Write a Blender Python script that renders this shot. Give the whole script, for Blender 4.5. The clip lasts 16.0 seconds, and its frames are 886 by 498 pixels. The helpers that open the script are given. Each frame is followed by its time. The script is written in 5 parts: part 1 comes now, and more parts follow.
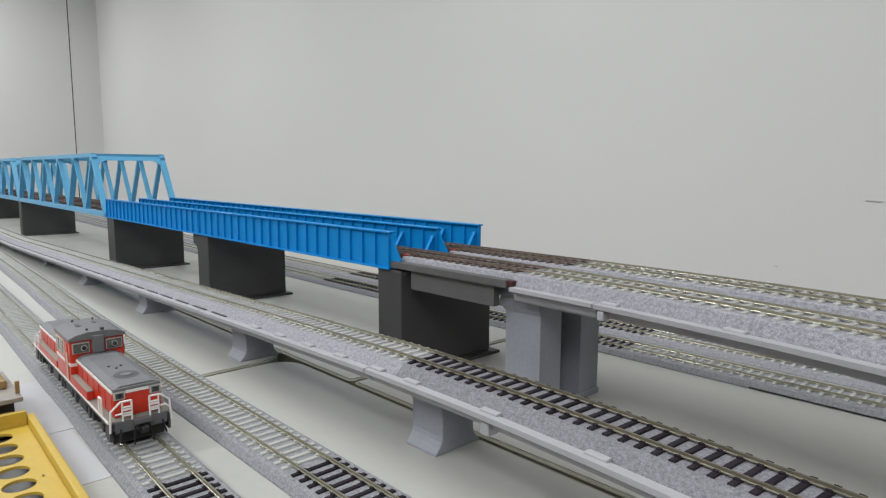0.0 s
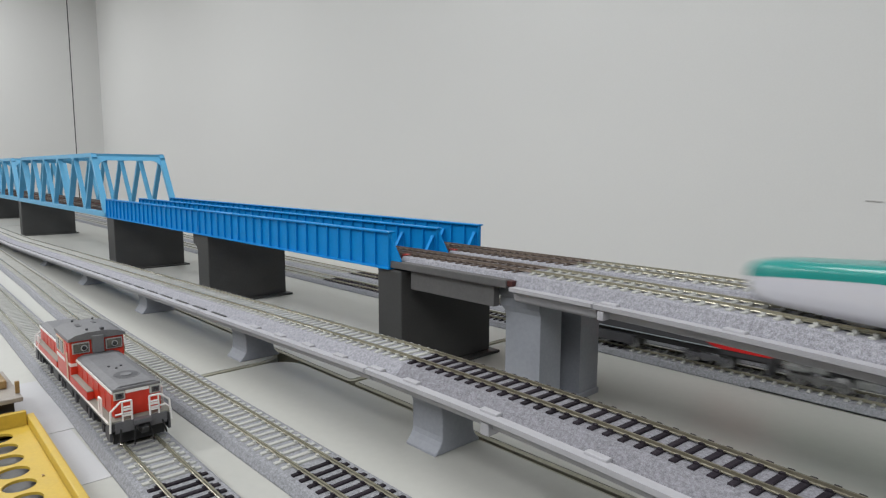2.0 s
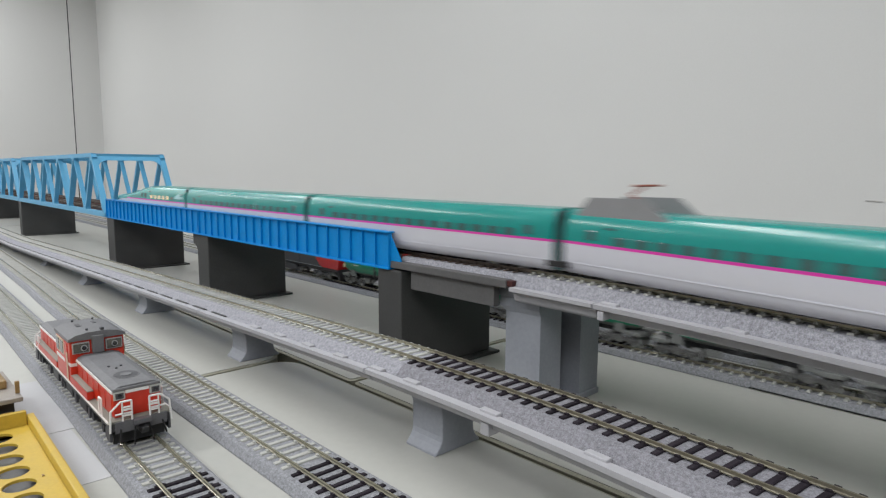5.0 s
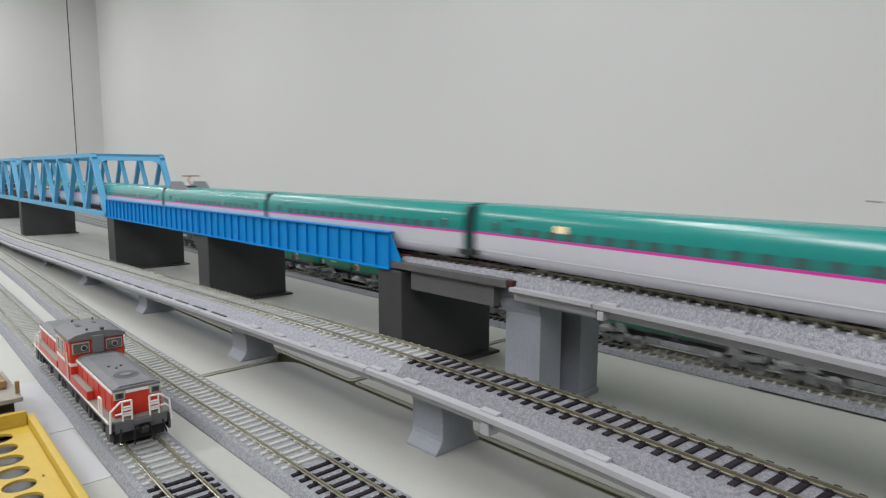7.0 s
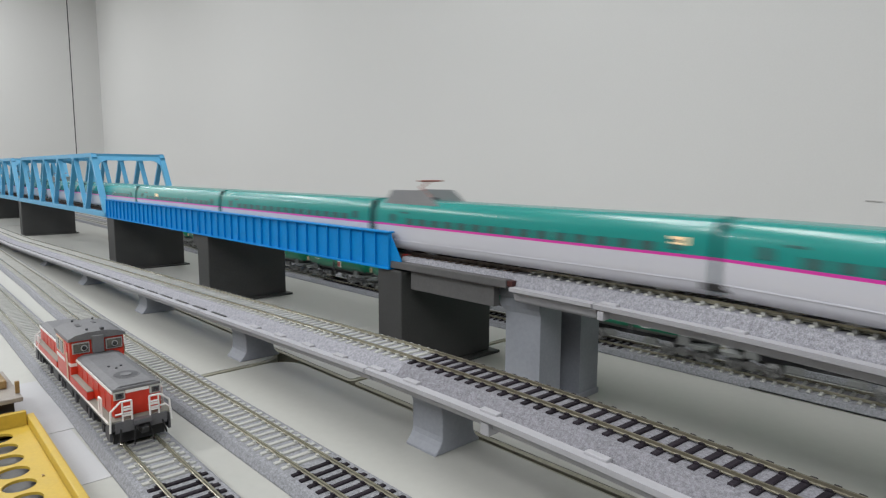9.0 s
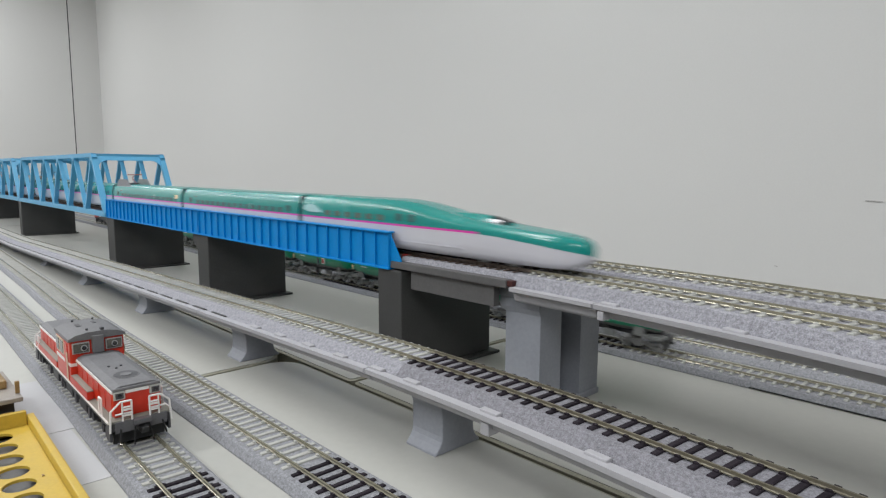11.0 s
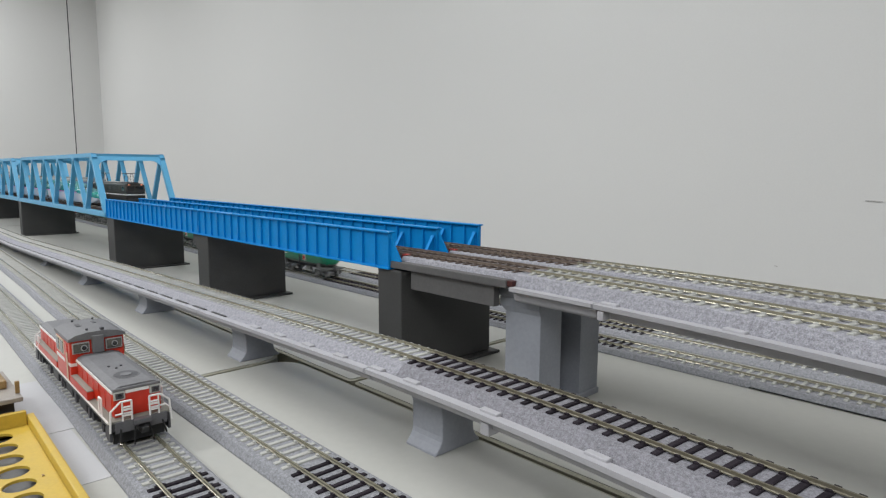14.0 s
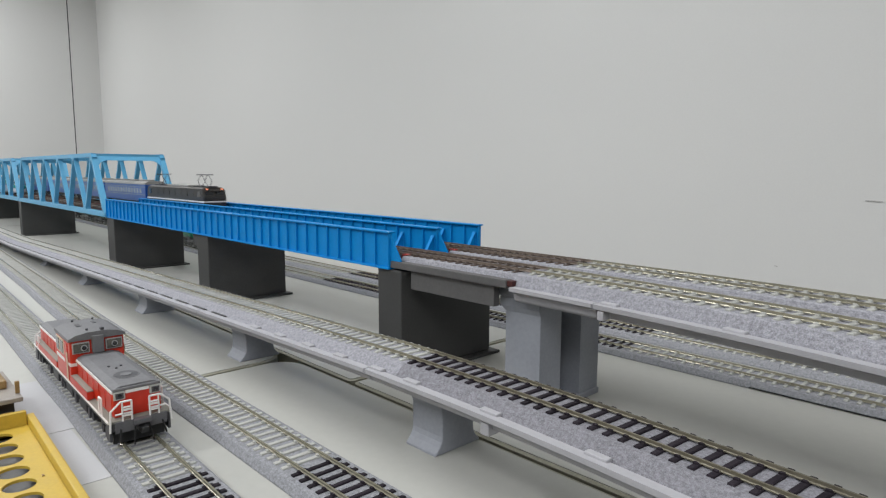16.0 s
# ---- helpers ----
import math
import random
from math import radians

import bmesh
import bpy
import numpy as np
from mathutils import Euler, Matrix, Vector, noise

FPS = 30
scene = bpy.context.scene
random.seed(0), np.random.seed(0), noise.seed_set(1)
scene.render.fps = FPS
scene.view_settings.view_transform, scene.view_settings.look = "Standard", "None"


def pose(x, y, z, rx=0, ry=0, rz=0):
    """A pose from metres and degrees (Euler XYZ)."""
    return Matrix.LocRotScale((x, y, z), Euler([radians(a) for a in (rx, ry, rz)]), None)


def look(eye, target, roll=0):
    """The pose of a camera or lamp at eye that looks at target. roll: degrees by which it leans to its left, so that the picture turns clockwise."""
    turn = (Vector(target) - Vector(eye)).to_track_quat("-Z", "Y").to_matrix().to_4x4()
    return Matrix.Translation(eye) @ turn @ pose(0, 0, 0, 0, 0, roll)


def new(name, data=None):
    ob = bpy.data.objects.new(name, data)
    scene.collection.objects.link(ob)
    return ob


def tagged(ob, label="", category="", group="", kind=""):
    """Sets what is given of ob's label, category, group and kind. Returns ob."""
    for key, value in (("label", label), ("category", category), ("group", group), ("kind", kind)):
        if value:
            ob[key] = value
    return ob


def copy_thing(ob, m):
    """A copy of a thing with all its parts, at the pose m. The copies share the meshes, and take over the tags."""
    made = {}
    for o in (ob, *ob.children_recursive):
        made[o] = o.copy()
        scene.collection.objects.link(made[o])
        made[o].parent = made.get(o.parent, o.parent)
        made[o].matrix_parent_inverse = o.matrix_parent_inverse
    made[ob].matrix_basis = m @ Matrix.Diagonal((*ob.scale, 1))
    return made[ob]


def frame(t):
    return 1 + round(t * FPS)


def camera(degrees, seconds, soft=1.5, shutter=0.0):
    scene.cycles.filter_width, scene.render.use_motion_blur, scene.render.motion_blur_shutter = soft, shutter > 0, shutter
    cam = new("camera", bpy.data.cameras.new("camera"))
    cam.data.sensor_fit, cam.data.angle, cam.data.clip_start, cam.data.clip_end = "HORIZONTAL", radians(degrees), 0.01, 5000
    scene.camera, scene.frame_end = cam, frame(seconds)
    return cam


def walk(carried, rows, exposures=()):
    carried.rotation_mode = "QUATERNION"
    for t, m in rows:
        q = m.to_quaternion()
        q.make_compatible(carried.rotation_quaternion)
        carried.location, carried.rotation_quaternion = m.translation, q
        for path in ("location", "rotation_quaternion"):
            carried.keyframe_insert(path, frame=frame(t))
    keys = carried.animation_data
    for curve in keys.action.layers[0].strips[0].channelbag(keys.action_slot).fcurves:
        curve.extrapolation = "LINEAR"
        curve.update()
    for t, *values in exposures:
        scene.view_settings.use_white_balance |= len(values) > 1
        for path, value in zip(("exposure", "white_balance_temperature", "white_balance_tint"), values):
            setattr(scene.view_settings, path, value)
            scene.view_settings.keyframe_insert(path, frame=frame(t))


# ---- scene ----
cam = camera(70.0, 16.0, soft=1.25, shutter=0.85)
EYE = (0.0, 0.0, 0.163)
YAW, PITCH, ROLL = radians(43.275), radians(7.008), -0.247
AIM = (-math.cos(YAW) * math.cos(PITCH), math.sin(YAW) * math.cos(PITCH), EYE[2] - math.sin(PITCH))
walk(cam, [(0.0, look(EYE, AIM, -ROLL)), (16.0, look(EYE, AIM, -ROLL))], exposures=[(0.0, 0.0), (16.0, 0.0)])

# ---- light: a closed room with ceiling panels, white but for two dark unseen walls
world = bpy.data.worlds.new("room_world")
scene.world = world
world.use_nodes = True
world.node_tree.nodes["Background"].inputs[0].default_value = (0.8, 0.82, 0.85, 1)
world.node_tree.nodes["Background"].inputs[1].default_value = 0.02

CEIL = 1.75
FLOOR = -0.70
LAMP_POWER = 16.2


def ceiling_lamp(x, y, power=LAMP_POWER, sx=0.34, sy=1.30):
    data = bpy.data.lights.new("ceiling_lamp", "AREA")
    data.shape, data.size, data.size_y = "RECTANGLE", sx, sy
    data.energy, data.color = power, (0.96, 0.975, 1.0)
    ob = new("ceiling_lamp", data)
    ob.matrix_world = pose(x, y, CEIL - 0.045)


LAMPS = [(-5.2, -1.5), (-5.2, 0.1), (-3.2, -1.5), (-3.2, 0.1), (-1.05, -1.5), (-1.05, 0.1), (1.1, -1.5), (1.1, 0.1)]
for lx, ly in LAMPS:
    ceiling_lamp(lx, ly, LAMP_POWER * (1.34 if ly < 0 else 0.82) * (1.22 if lx < -5 else (2.1 if ly < 0 else 0.8) if lx > 0 else 1.30 if lx > -2 else 1.12))


# ---- materials
def material(name, colour, rough=0.5, metal=0.0, vary=0.12, scale=60.0, fine=900.0, bump=0.0, bump_scale=900.0, colour2=None, spec=0.5, coat=0.0, island=0.0, stretch=None):
    m = bpy.data.materials.new(name)
    m.use_nodes = True
    nt = m.node_tree
    b = nt.nodes["Principled BSDF"]
    tex = nt.nodes.new("ShaderNodeTexCoord")
    src = tex.outputs["Object"]
    if stretch:
        mp = nt.nodes.new("ShaderNodeMapping")
        mp.inputs["Scale"].default_value = stretch
        nt.links.new(src, mp.inputs[0])
        src = mp.outputs[0]
    n1 = nt.nodes.new("ShaderNodeTexNoise")
    n1.inputs["Scale"].default_value, n1.inputs["Detail"].default_value = scale, 4
    n2 = nt.nodes.new("ShaderNodeTexNoise")
    n2.inputs["Scale"].default_value, n2.inputs["Detail"].default_value = fine, 3
    nt.links.new(src, n1.inputs["Vector"])
    nt.links.new(src, n2.inputs["Vector"])
    add = nt.nodes.new("ShaderNodeMath")
    add.operation = "ADD"
    nt.links.new(n1.outputs[0], add.inputs[0])
    nt.links.new(n2.outputs[0], add.inputs[1])
    half = nt.nodes.new("ShaderNodeMath")
    half.operation = "MULTIPLY"
    half.inputs[1].default_value = 0.5
    nt.links.new(add.outputs[0], half.inputs[0])
    ramp = nt.nodes.new("ShaderNodeValToRGB")
    c2 = colour2 or tuple(min(1, c * (1 + vary)) for c in colour)
    c1 = tuple(c * (1 - vary) for c in colour)
    ramp.color_ramp.elements[0].position, ramp.color_ramp.elements[1].position = 0.36, 0.64
    ramp.color_ramp.elements[0].color, ramp.color_ramp.elements[1].color = (*c1, 1), (*c2, 1)
    nt.links.new(half.outputs[0], ramp.inputs[0])
    out = ramp.outputs[0]
    if island:
        info = nt.nodes.new("ShaderNodeObjectInfo")
        rng = nt.nodes.new("ShaderNodeMapRange")
        rng.inputs["To Min"].default_value, rng.inputs["To Max"].default_value = 1 - island, 1 + island
        nt.links.new(info.outputs["Random"], rng.inputs["Value"])
        hsv = nt.nodes.new("ShaderNodeHueSaturation")
        nt.links.new(rng.outputs[0], hsv.inputs["Value"])
        nt.links.new(out, hsv.inputs["Color"])
        out = hsv.outputs[0]
    nt.links.new(out, b.inputs["Base Color"])
    rr = nt.nodes.new("ShaderNodeMapRange")
    rr.inputs["To Min"].default_value, rr.inputs["To Max"].default_value = max(0.02, rough - 0.06), min(1, rough + 0.06)
    nt.links.new(n1.outputs[0], rr.inputs["Value"])
    nt.links.new(rr.outputs[0], b.inputs["Roughness"])
    b.inputs["Metallic"].default_value = metal
    b.inputs["Specular IOR Level"].default_value = spec
    b.inputs["Coat Weight"].default_value = coat
    b.inputs["Coat Roughness"].default_value = 0.12
    if bump:
        nb = nt.nodes.new("ShaderNodeTexNoise")
        nb.inputs["Scale"].default_value, nb.inputs["Detail"].default_value = bump_scale, 3
        nt.links.new(src, nb.inputs["Vector"])
        bp = nt.nodes.new("ShaderNodeBump")
        bp.inputs["Strength"].default_value, bp.inputs["Distance"].default_value = bump, 0.001
        nt.links.new(nb.outputs[0], bp.inputs["Height"])
        nt.links.new(bp.outputs[0], b.inputs["Normal"])
    return m


def glow(name, colour, power):
    m = bpy.data.materials.new(name)
    m.use_nodes = True
    b = m.node_tree.nodes["Principled BSDF"]
    b.inputs["Base Color"].default_value = (*colour, 1)
    b.inputs["Emission Color"].default_value, b.inputs["Emission Strength"].default_value = (*colour, 1), power
    return m


M_WALL = material("wall_paint", (0.70, 0.70, 0.685), 0.85, vary=0.015, scale=1.2, fine=260, bump=0.06, bump_scale=500)
# for the unseen east and south walls: dark only to weaken fill light
M_WALL_DK = material("low_bounce_dark_wall", (0.30, 0.30, 0.29), 0.85, vary=0.03, scale=2, fine=200)
M_CEIL = material("ceiling_board", (0.75, 0.75, 0.73), 0.9, vary=0.03, scale=2, fine=120)
M_FLOOR = material("floor_vinyl", (0.30, 0.29, 0.27), 0.45, vary=0.12, scale=3, fine=80)
M_TABLE = material("table_laminate", (0.410, 0.409, 0.378), 0.46, vary=0.025, scale=4, fine=160, bump=0.03, bump_scale=700)
M_EDGE = material("table_edge_trim", (0.27, 0.262, 0.20), 0.5, vary=0.15)
M_STEEL_DK = material("table_leg_steel", (0.35, 0.35, 0.35), 0.35, metal=1.0)
M_BALLAST = material("grey_ballast", (0.225, 0.23, 0.245), 0.9, scale=600, fine=1700, vary=0.3, colour2=(0.335, 0.34, 0.365), bump=0.6, bump_scale=1200)
M_BALLAST_DK = material("lilac_grey_ballast", (0.185, 0.183, 0.202), 0.9, scale=600, fine=1700, vary=0.3, colour2=(0.275, 0.272, 0.30), bump=0.6, bump_scale=1200)
M_BALLAST_LT = material("pale_ballast", (0.26, 0.26, 0.285), 0.9, scale=550, fine=1600, vary=0.3, colour2=(0.39, 0.39, 0.43), bump=0.6, bump_scale=1100)
M_RAIL = material("nickel_rail", (0.30, 0.283, 0.212), 0.22, metal=0.42, vary=0.12, scale=40, fine=300)
M_RAIL_OLIVE = material("olive_weathered_rail", (0.155, 0.140, 0.100), 0.45, metal=0.25, vary=0.15, scale=40, fine=300)
M_RAIL_BR = material("brown_rail", (0.165, 0.13, 0.105), 0.45, metal=0.35, vary=0.2)
# black that stands for the shadow under lifted track beds
M_GAP_BLACK = material("shadow_gap_black", (0.012, 0.012, 0.012), 0.8, vary=0.2)
M_SLEEPER = material("dark_wood_sleeper", (0.021, 0.017, 0.022), 0.75, spec=0.15, vary=0.25, island=0.25)
M_SLEEPER_LT = material("concrete_sleeper", (0.40, 0.40, 0.375), 0.6, vary=0.1, island=0.08)
M_SLEEPER_BR = material("brown_bridge_sleeper", (0.08, 0.057, 0.046), 0.6, vary=0.2, island=0.2)
M_RED_BR = material("red_oxide_floor_beam", (0.13, 0.024, 0.018), 0.5, vary=0.2)
M_VIADUCT = material("light_grey_viaduct", (0.378, 0.374, 0.394), 0.55, vary=0.05, scale=50, fine=500)
M_PIER_GREY = material("blue_grey_pier", (0.265, 0.278, 0.308), 0.5, vary=0.07, scale=30, fine=400, bump=0.05)
M_PIER_DARK = material("dark_grey_pier", (0.045, 0.045, 0.044), 0.6, vary=0.13, scale=45, fine=600, bump=0.1)
M_SLAB = material("grey_slab", (0.092, 0.090, 0.090), 0.6, vary=0.1, scale=60, fine=500)
M_GIRDER = material("blue_girder_paint", (0.004, 0.22, 0.57), 0.42, vary=0.07, scale=60, fine=900, spec=0.12)
M_TRUSS = material("sky_blue_truss_paint", (0.10, 0.355, 0.57), 0.42, vary=0.06, scale=60, fine=900, spec=0.4)


M_MAROON = material("maroon_end_paint", (0.050, 0.012, 0.011), 0.5, vary=0.2)


# ---- mesh helpers
def part(name, bm, mat, parent=None, label="", smooth=False):
    me = bpy.data.meshes.new(name)
    bm.normal_update()
    bm.to_mesh(me)
    bm.free()
    for m in (mat if isinstance(mat, (list, tuple)) else [mat]):
        me.materials.append(m)
    if smooth:
        for p in me.polygons:
            p.use_smooth = True
    ob = new(name, me)
    if parent:
        ob.parent = parent
    if label:
        tagged(ob, label)
    return ob


def share(name, me, parent, m):
    ob = new(name, me)
    ob.parent = parent
    ob.matrix_local = m
    return ob


def thing(name, label, category, group="", kind="", at=(0, 0, 0)):
    ob = new(name)
    ob.empty_display_size = 0.02
    ob.location = at
    return tagged(ob, label, category, group, kind)


def block(bm, x0, x1, y0, y1, z0, z1, bevel=0.0):
    m = Matrix.LocRotScale(((x0 + x1) / 2, (y0 + y1) / 2, (z0 + z1) / 2), None, (abs(x1 - x0), abs(y1 - y0), abs(z1 - z0)))
    r = bmesh.ops.create_cube(bm, size=1, matrix=m)
    if bevel:
        edges = list({e for v in r["verts"] for e in v.link_edges})
        bmesh.ops.bevel(bm, geom=edges, offset=bevel, segments=2, affect="EDGES", profile=0.6)
    return bm


def boxed(x0, x1, y0, y1, z0, z1, bevel=0.0):
    return block(bmesh.new(), x0, x1, y0, y1, z0, z1, bevel)


def beam(bm, a, b, w, h):
    """A straight bar from a to b, w wide across and h deep."""
    a, b = Vector(a), Vector(b)
    d = b - a
    m = Matrix.Translation((a + b) / 2) @ d.to_track_quat("X", "Z").to_matrix().to_4x4() @ Matrix.Diagonal((d.length, w, h, 1))
    bmesh.ops.create_cube(bm, size=1, matrix=m)
    return bm


def rod(bm, a, b, r, seg=8):
    a, b = Vector(a), Vector(b)
    d = b - a
    m = Matrix.Translation((a + b) / 2) @ d.to_track_quat("Z", "Y").to_matrix().to_4x4()
    bmesh.ops.create_cone(bm, segments=seg, radius1=r, radius2=r, depth=d.length, cap_ends=True, matrix=m)
    return bm


def disc(bm, c, r, t, axis="Y", seg=20, r2=None):
    turn = {"X": pose(0, 0, 0, 0, 90, 0), "Y": pose(0, 0, 0, 90, 0, 0), "Z": Matrix()}[axis]
    bmesh.ops.create_cone(bm, segments=seg, radius1=r, radius2=r if r2 is None else r2, depth=t, cap_ends=True, matrix=Matrix.Translation(c) @ turn)
    return bm


def prism(bm, outline, axis, lo, hi):
    """An outline in the two other axes, drawn out along axis."""
    def place(p, q, s):
        return {"X": (s, p, q), "Y": (p, s, q), "Z": (p, q, s)}[axis]
    a = [bm.verts.new(place(p, q, lo)) for p, q in outline]
    b = [bm.verts.new(place(p, q, hi)) for p, q in outline]
    n = len(a)
    bm.faces.new(a)
    bm.faces.new(b[::-1])
    for i in range(n):
        bm.faces.new((a[i], b[i], b[(i + 1) % n], a[(i + 1) % n]))
    bmesh.ops.recalc_face_normals(bm, faces=bm.faces)
    return bm


def sweep(bm, outline, line, x0, x1, step):
    """A closed outline (across, up) drawn along a track line from x0 to x1."""
    n = max(1, int(round((x1 - x0) / step)))
    rings = []
    for i in range(n + 1):
        x = x0 + (x1 - x0) * i / n
        y, z, a = line(x)
        s, c = math.sin(a), math.cos(a)
        rings.append([bm.verts.new((x - s * o, y + c * o, z + u)) for o, u in outline])
    k = len(outline)
    for p, q in zip(rings, rings[1:]):
        for j in range(k):
            bm.faces.new((p[j], q[j], q[(j + 1) % k], p[(j + 1) % k]))
    bm.faces.new(rings[0][::-1])
    bm.faces.new(rings[-1])
    bmesh.ops.recalc_face_normals(bm, faces=bm.faces)
    return bm


# ---- track lines: x -> y, rail-top height, heading
def bent(y0, xb, k, xe, zf, kl=0.0, xl=-0.42, xs=-0.95, far=0.02):
    """Straight at y0, bending away left of xl and towards the viewer right of xb."""
    def line(x):
        if kl and x < xl:
            u = xl - max(x, xs)
            return y0 + kl * u * u + (far * (xs - x) if x < xs else 0), zf(x), math.atan(-2 * kl * u if x >= xs else -far)
        if x <= xb:
            return y0, zf(x), 0.0
        if x <= xe:
            return y0 - k * (x - xb) ** 2, zf(x), math.atan(-2 * k * (x - xb))
        slope = -2 * k * (xe - xb)
        return y0 - k * (xe - xb) ** 2 + slope * (x - xe), zf(x), math.atan(slope)
    return line


def level(z):
    return lambda x: z


def mid_height(x):
    if x >= MID_TOP:
        return 0.0545
    return max(0.0300, 0.0545 - MID_FALL * (MID_TOP - x))


MID_TOP, MID_FALL = -0.30, 0.0215
GROUND_Z, UPPER_Z = 0.0085, 0.0985
FRONT_SLOPE = -0.024


def LINE_FRONT(x):
    return 0.1108 + FRONT_SLOPE * (x + 0.30), GROUND_Z, math.atan(FRONT_SLOPE)


LINE_SECOND = bent(0.1713, 9, 0, 10, level(GROUND_Z), 0.045, -0.42, -1.0, 0.03)
LINE_MID = bent(0.2455, -0.26, 0.27, 0.05, mid_height)
LINE_NEAR = bent(0.3370, -0.30, 0.40, 0.05, level(UPPER_Z))
LINE_BACK = bent(0.3890, -0.25, 0.40, 0.05, level(UPPER_Z))
LINE_GROUND = bent(0.5080, -0.30, 0.0, 0.05, level(GROUND_Z), 0.030, -0.85, -1.9, 0.022)
LINE_REAR = bent(0.5680, -0.30, 0.0, 0.05, level(GROUND_Z), 0.030, -0.85, -1.9, 0.022)

# ---- room
def setting(name, bm, mat, label):
    return tagged(part(name, bm, mat), label, kind="structure")


X_W, X_E, Y_N, Y_S = -5.90, 4.6, 1.62, -2.6
setting("wall_north", boxed(X_W - 0.1, X_E + 0.1, Y_N, Y_N + 0.1, FLOOR, CEIL), M_WALL, "plain off-white painted wall behind the layout")
setting("wall_west", boxed(X_W - 0.1, X_W, Y_S, Y_N, FLOOR, CEIL), M_WALL, "plain off-white painted end wall")
# east and south walls are out of view, kept dark to limit fill light
setting("wall_east", boxed(X_E, X_E + 0.1, Y_S, Y_N, FLOOR, CEIL), M_WALL_DK, "unseen end wall, darkened to cut bounce light")
setting("wall_south", boxed(X_W - 0.1, X_E + 0.1, Y_S - 0.1, Y_S, FLOOR, CEIL), M_WALL_DK, "unseen wall behind the camera, darkened to cut bounce light")
setting("floor", boxed(X_W - 0.1, X_E + 0.1, Y_S - 0.1, Y_N + 0.1, FLOOR - 0.1, FLOOR), M_FLOOR, "grey-brown vinyl floor")
setting("ceiling", boxed(X_W - 0.1, X_E + 0.1, Y_S - 0.1, Y_N + 0.1, CEIL, CEIL + 0.1), M_CEIL, "white board ceiling")

M_LAMP_BODY = material("lamp_housing", (0.8, 0.8, 0.78), 0.5, vary=0.02)
lamp_proto = None
for lx, ly in LAMPS:
    if lamp_proto is None:
        lamp_proto = thing("ceiling_light", "long white ceiling light panel", "ceiling light", "ceiling lights", at=(lx, ly, CEIL))
        part("housing", boxed(-0.19, 0.19, -0.67, 0.67, -0.035, 0.0, 0.006), M_LAMP_BODY, lamp_proto)
    else:
        copy_thing(lamp_proto, pose(lx, ly, CEIL))

M_MARK = material("scuff_mark", (0.46, 0.45, 0.44), 0.8, vary=0.2)


def on_wall(dx, dy, dz):
    s = Y_N / dy
    return dx * s, EYE[2] + dz * s


for dx, dy, dz, w, h in ((-0.3593, 1.0619, -0.1463, 0.0034, 0.0022), (-0.2629, 1.1827, -0.0438, 0.016, 0.0016)):
    mx_, mz_ = on_wall(dx, dy, dz)
    bm = bmesh.new()
    block(bm, mx_ - w, mx_ + w * 0.2, Y_N - 0.002, Y_N - 0.0005, mz_ - h * 0.5, mz_ + h * 0.5)
    block(bm, mx_ - w * 0.1, mx_ + w, Y_N - 0.002, Y_N - 0.0005, mz_ - h, mz_)
    tagged(part("scuff_mark", bm, M_MARK), "small dark scuff mark on the white wall", "scuff mark", "wall scuffs")

M_CORD = material("dark_cord", (0.03, 0.03, 0.03), 0.6, vary=0.2)
cord = thing("hanging_cord", "thin dark cord hanging down before the end wall", "cord", at=(0, 0, 0))
bm = bmesh.new()
rod(bm, (-5.78, 1.381, CEIL), (-5.78, 1.381, -0.2), 0.0036, 8)
part("cord_line", bm, M_CORD, cord)
part("ceiling_hook", disc(bmesh.new(), (-5.78, 1.381, CEIL - 0.008), 0.03, 0.016, "Z"), M_LAMP_BODY, cord)
part("weight", disc(bmesh.new(), (-5.78, 1.381, -0.235), 0.022, 0.08, "Z", 16, 0.012), M_CORD, cord)


# ---- tables
def rounded(x0, x1, y0, y1, r, seg=6):
    pts = []
    for cx, cy, a0 in ((x1 - r, y1 - r, 0), (x0 + r, y1 - r, 90), (x0 + r, y0 + r, 180), (x1 - r, y0 + r, 270)):
        for i in range(seg + 1):
            a = radians(a0 + 90 * i / seg)
            pts.append((cx + r * math.cos(a), cy + r * math.sin(a)))
    return pts


def table(x0, x1, y0, y1, label, r=0.022):
    t = thing("folding_table", label, "table", "tables under the layout", at=(0, 0, 0))
    part("tabletop", prism(bmesh.new(), rounded(x0 + 0.003, x1 - 0.003, y0 + 0.003, y1 - 0.003, r), "Z", -0.028, 0.0), M_TABLE, t)
    bm = bmesh.new()
    outer, inner = rounded(x0, x1, y0, y1, r + 0.003), rounded(x0 + 0.003, x1 - 0.003, y0 + 0.003, y1 - 0.003, r)
    rings = [[bm.verts.new((x, y, z)) for x, y in o] for o, z in ((outer, -0.030), (outer, -0.0010), (inner, -0.0006), (inner, -0.030))]
    n = len(outer)
    for i in range(4):
        p, q = rings[i], rings[(i + 1) % 4]
        for j in range(n):
            bm.faces.new((p[j], p[(j + 1) % n], q[(j + 1) % n], q[j]))
    bmesh.ops.recalc_face_normals(bm, faces=bm.faces)
    part("edge_trim", bm, M_EDGE, t, "dark olive plastic edge trim")
    for lx in (x0 + 0.12, x1 - 0.12):
        for ly in (y0 + 0.05, y1 - 0.05):
            part("leg", rod(bmesh.new(), (lx, ly, FLOOR), (lx, ly, -0.03), 0.013, 12), M_STEEL_DK, t)
    return t


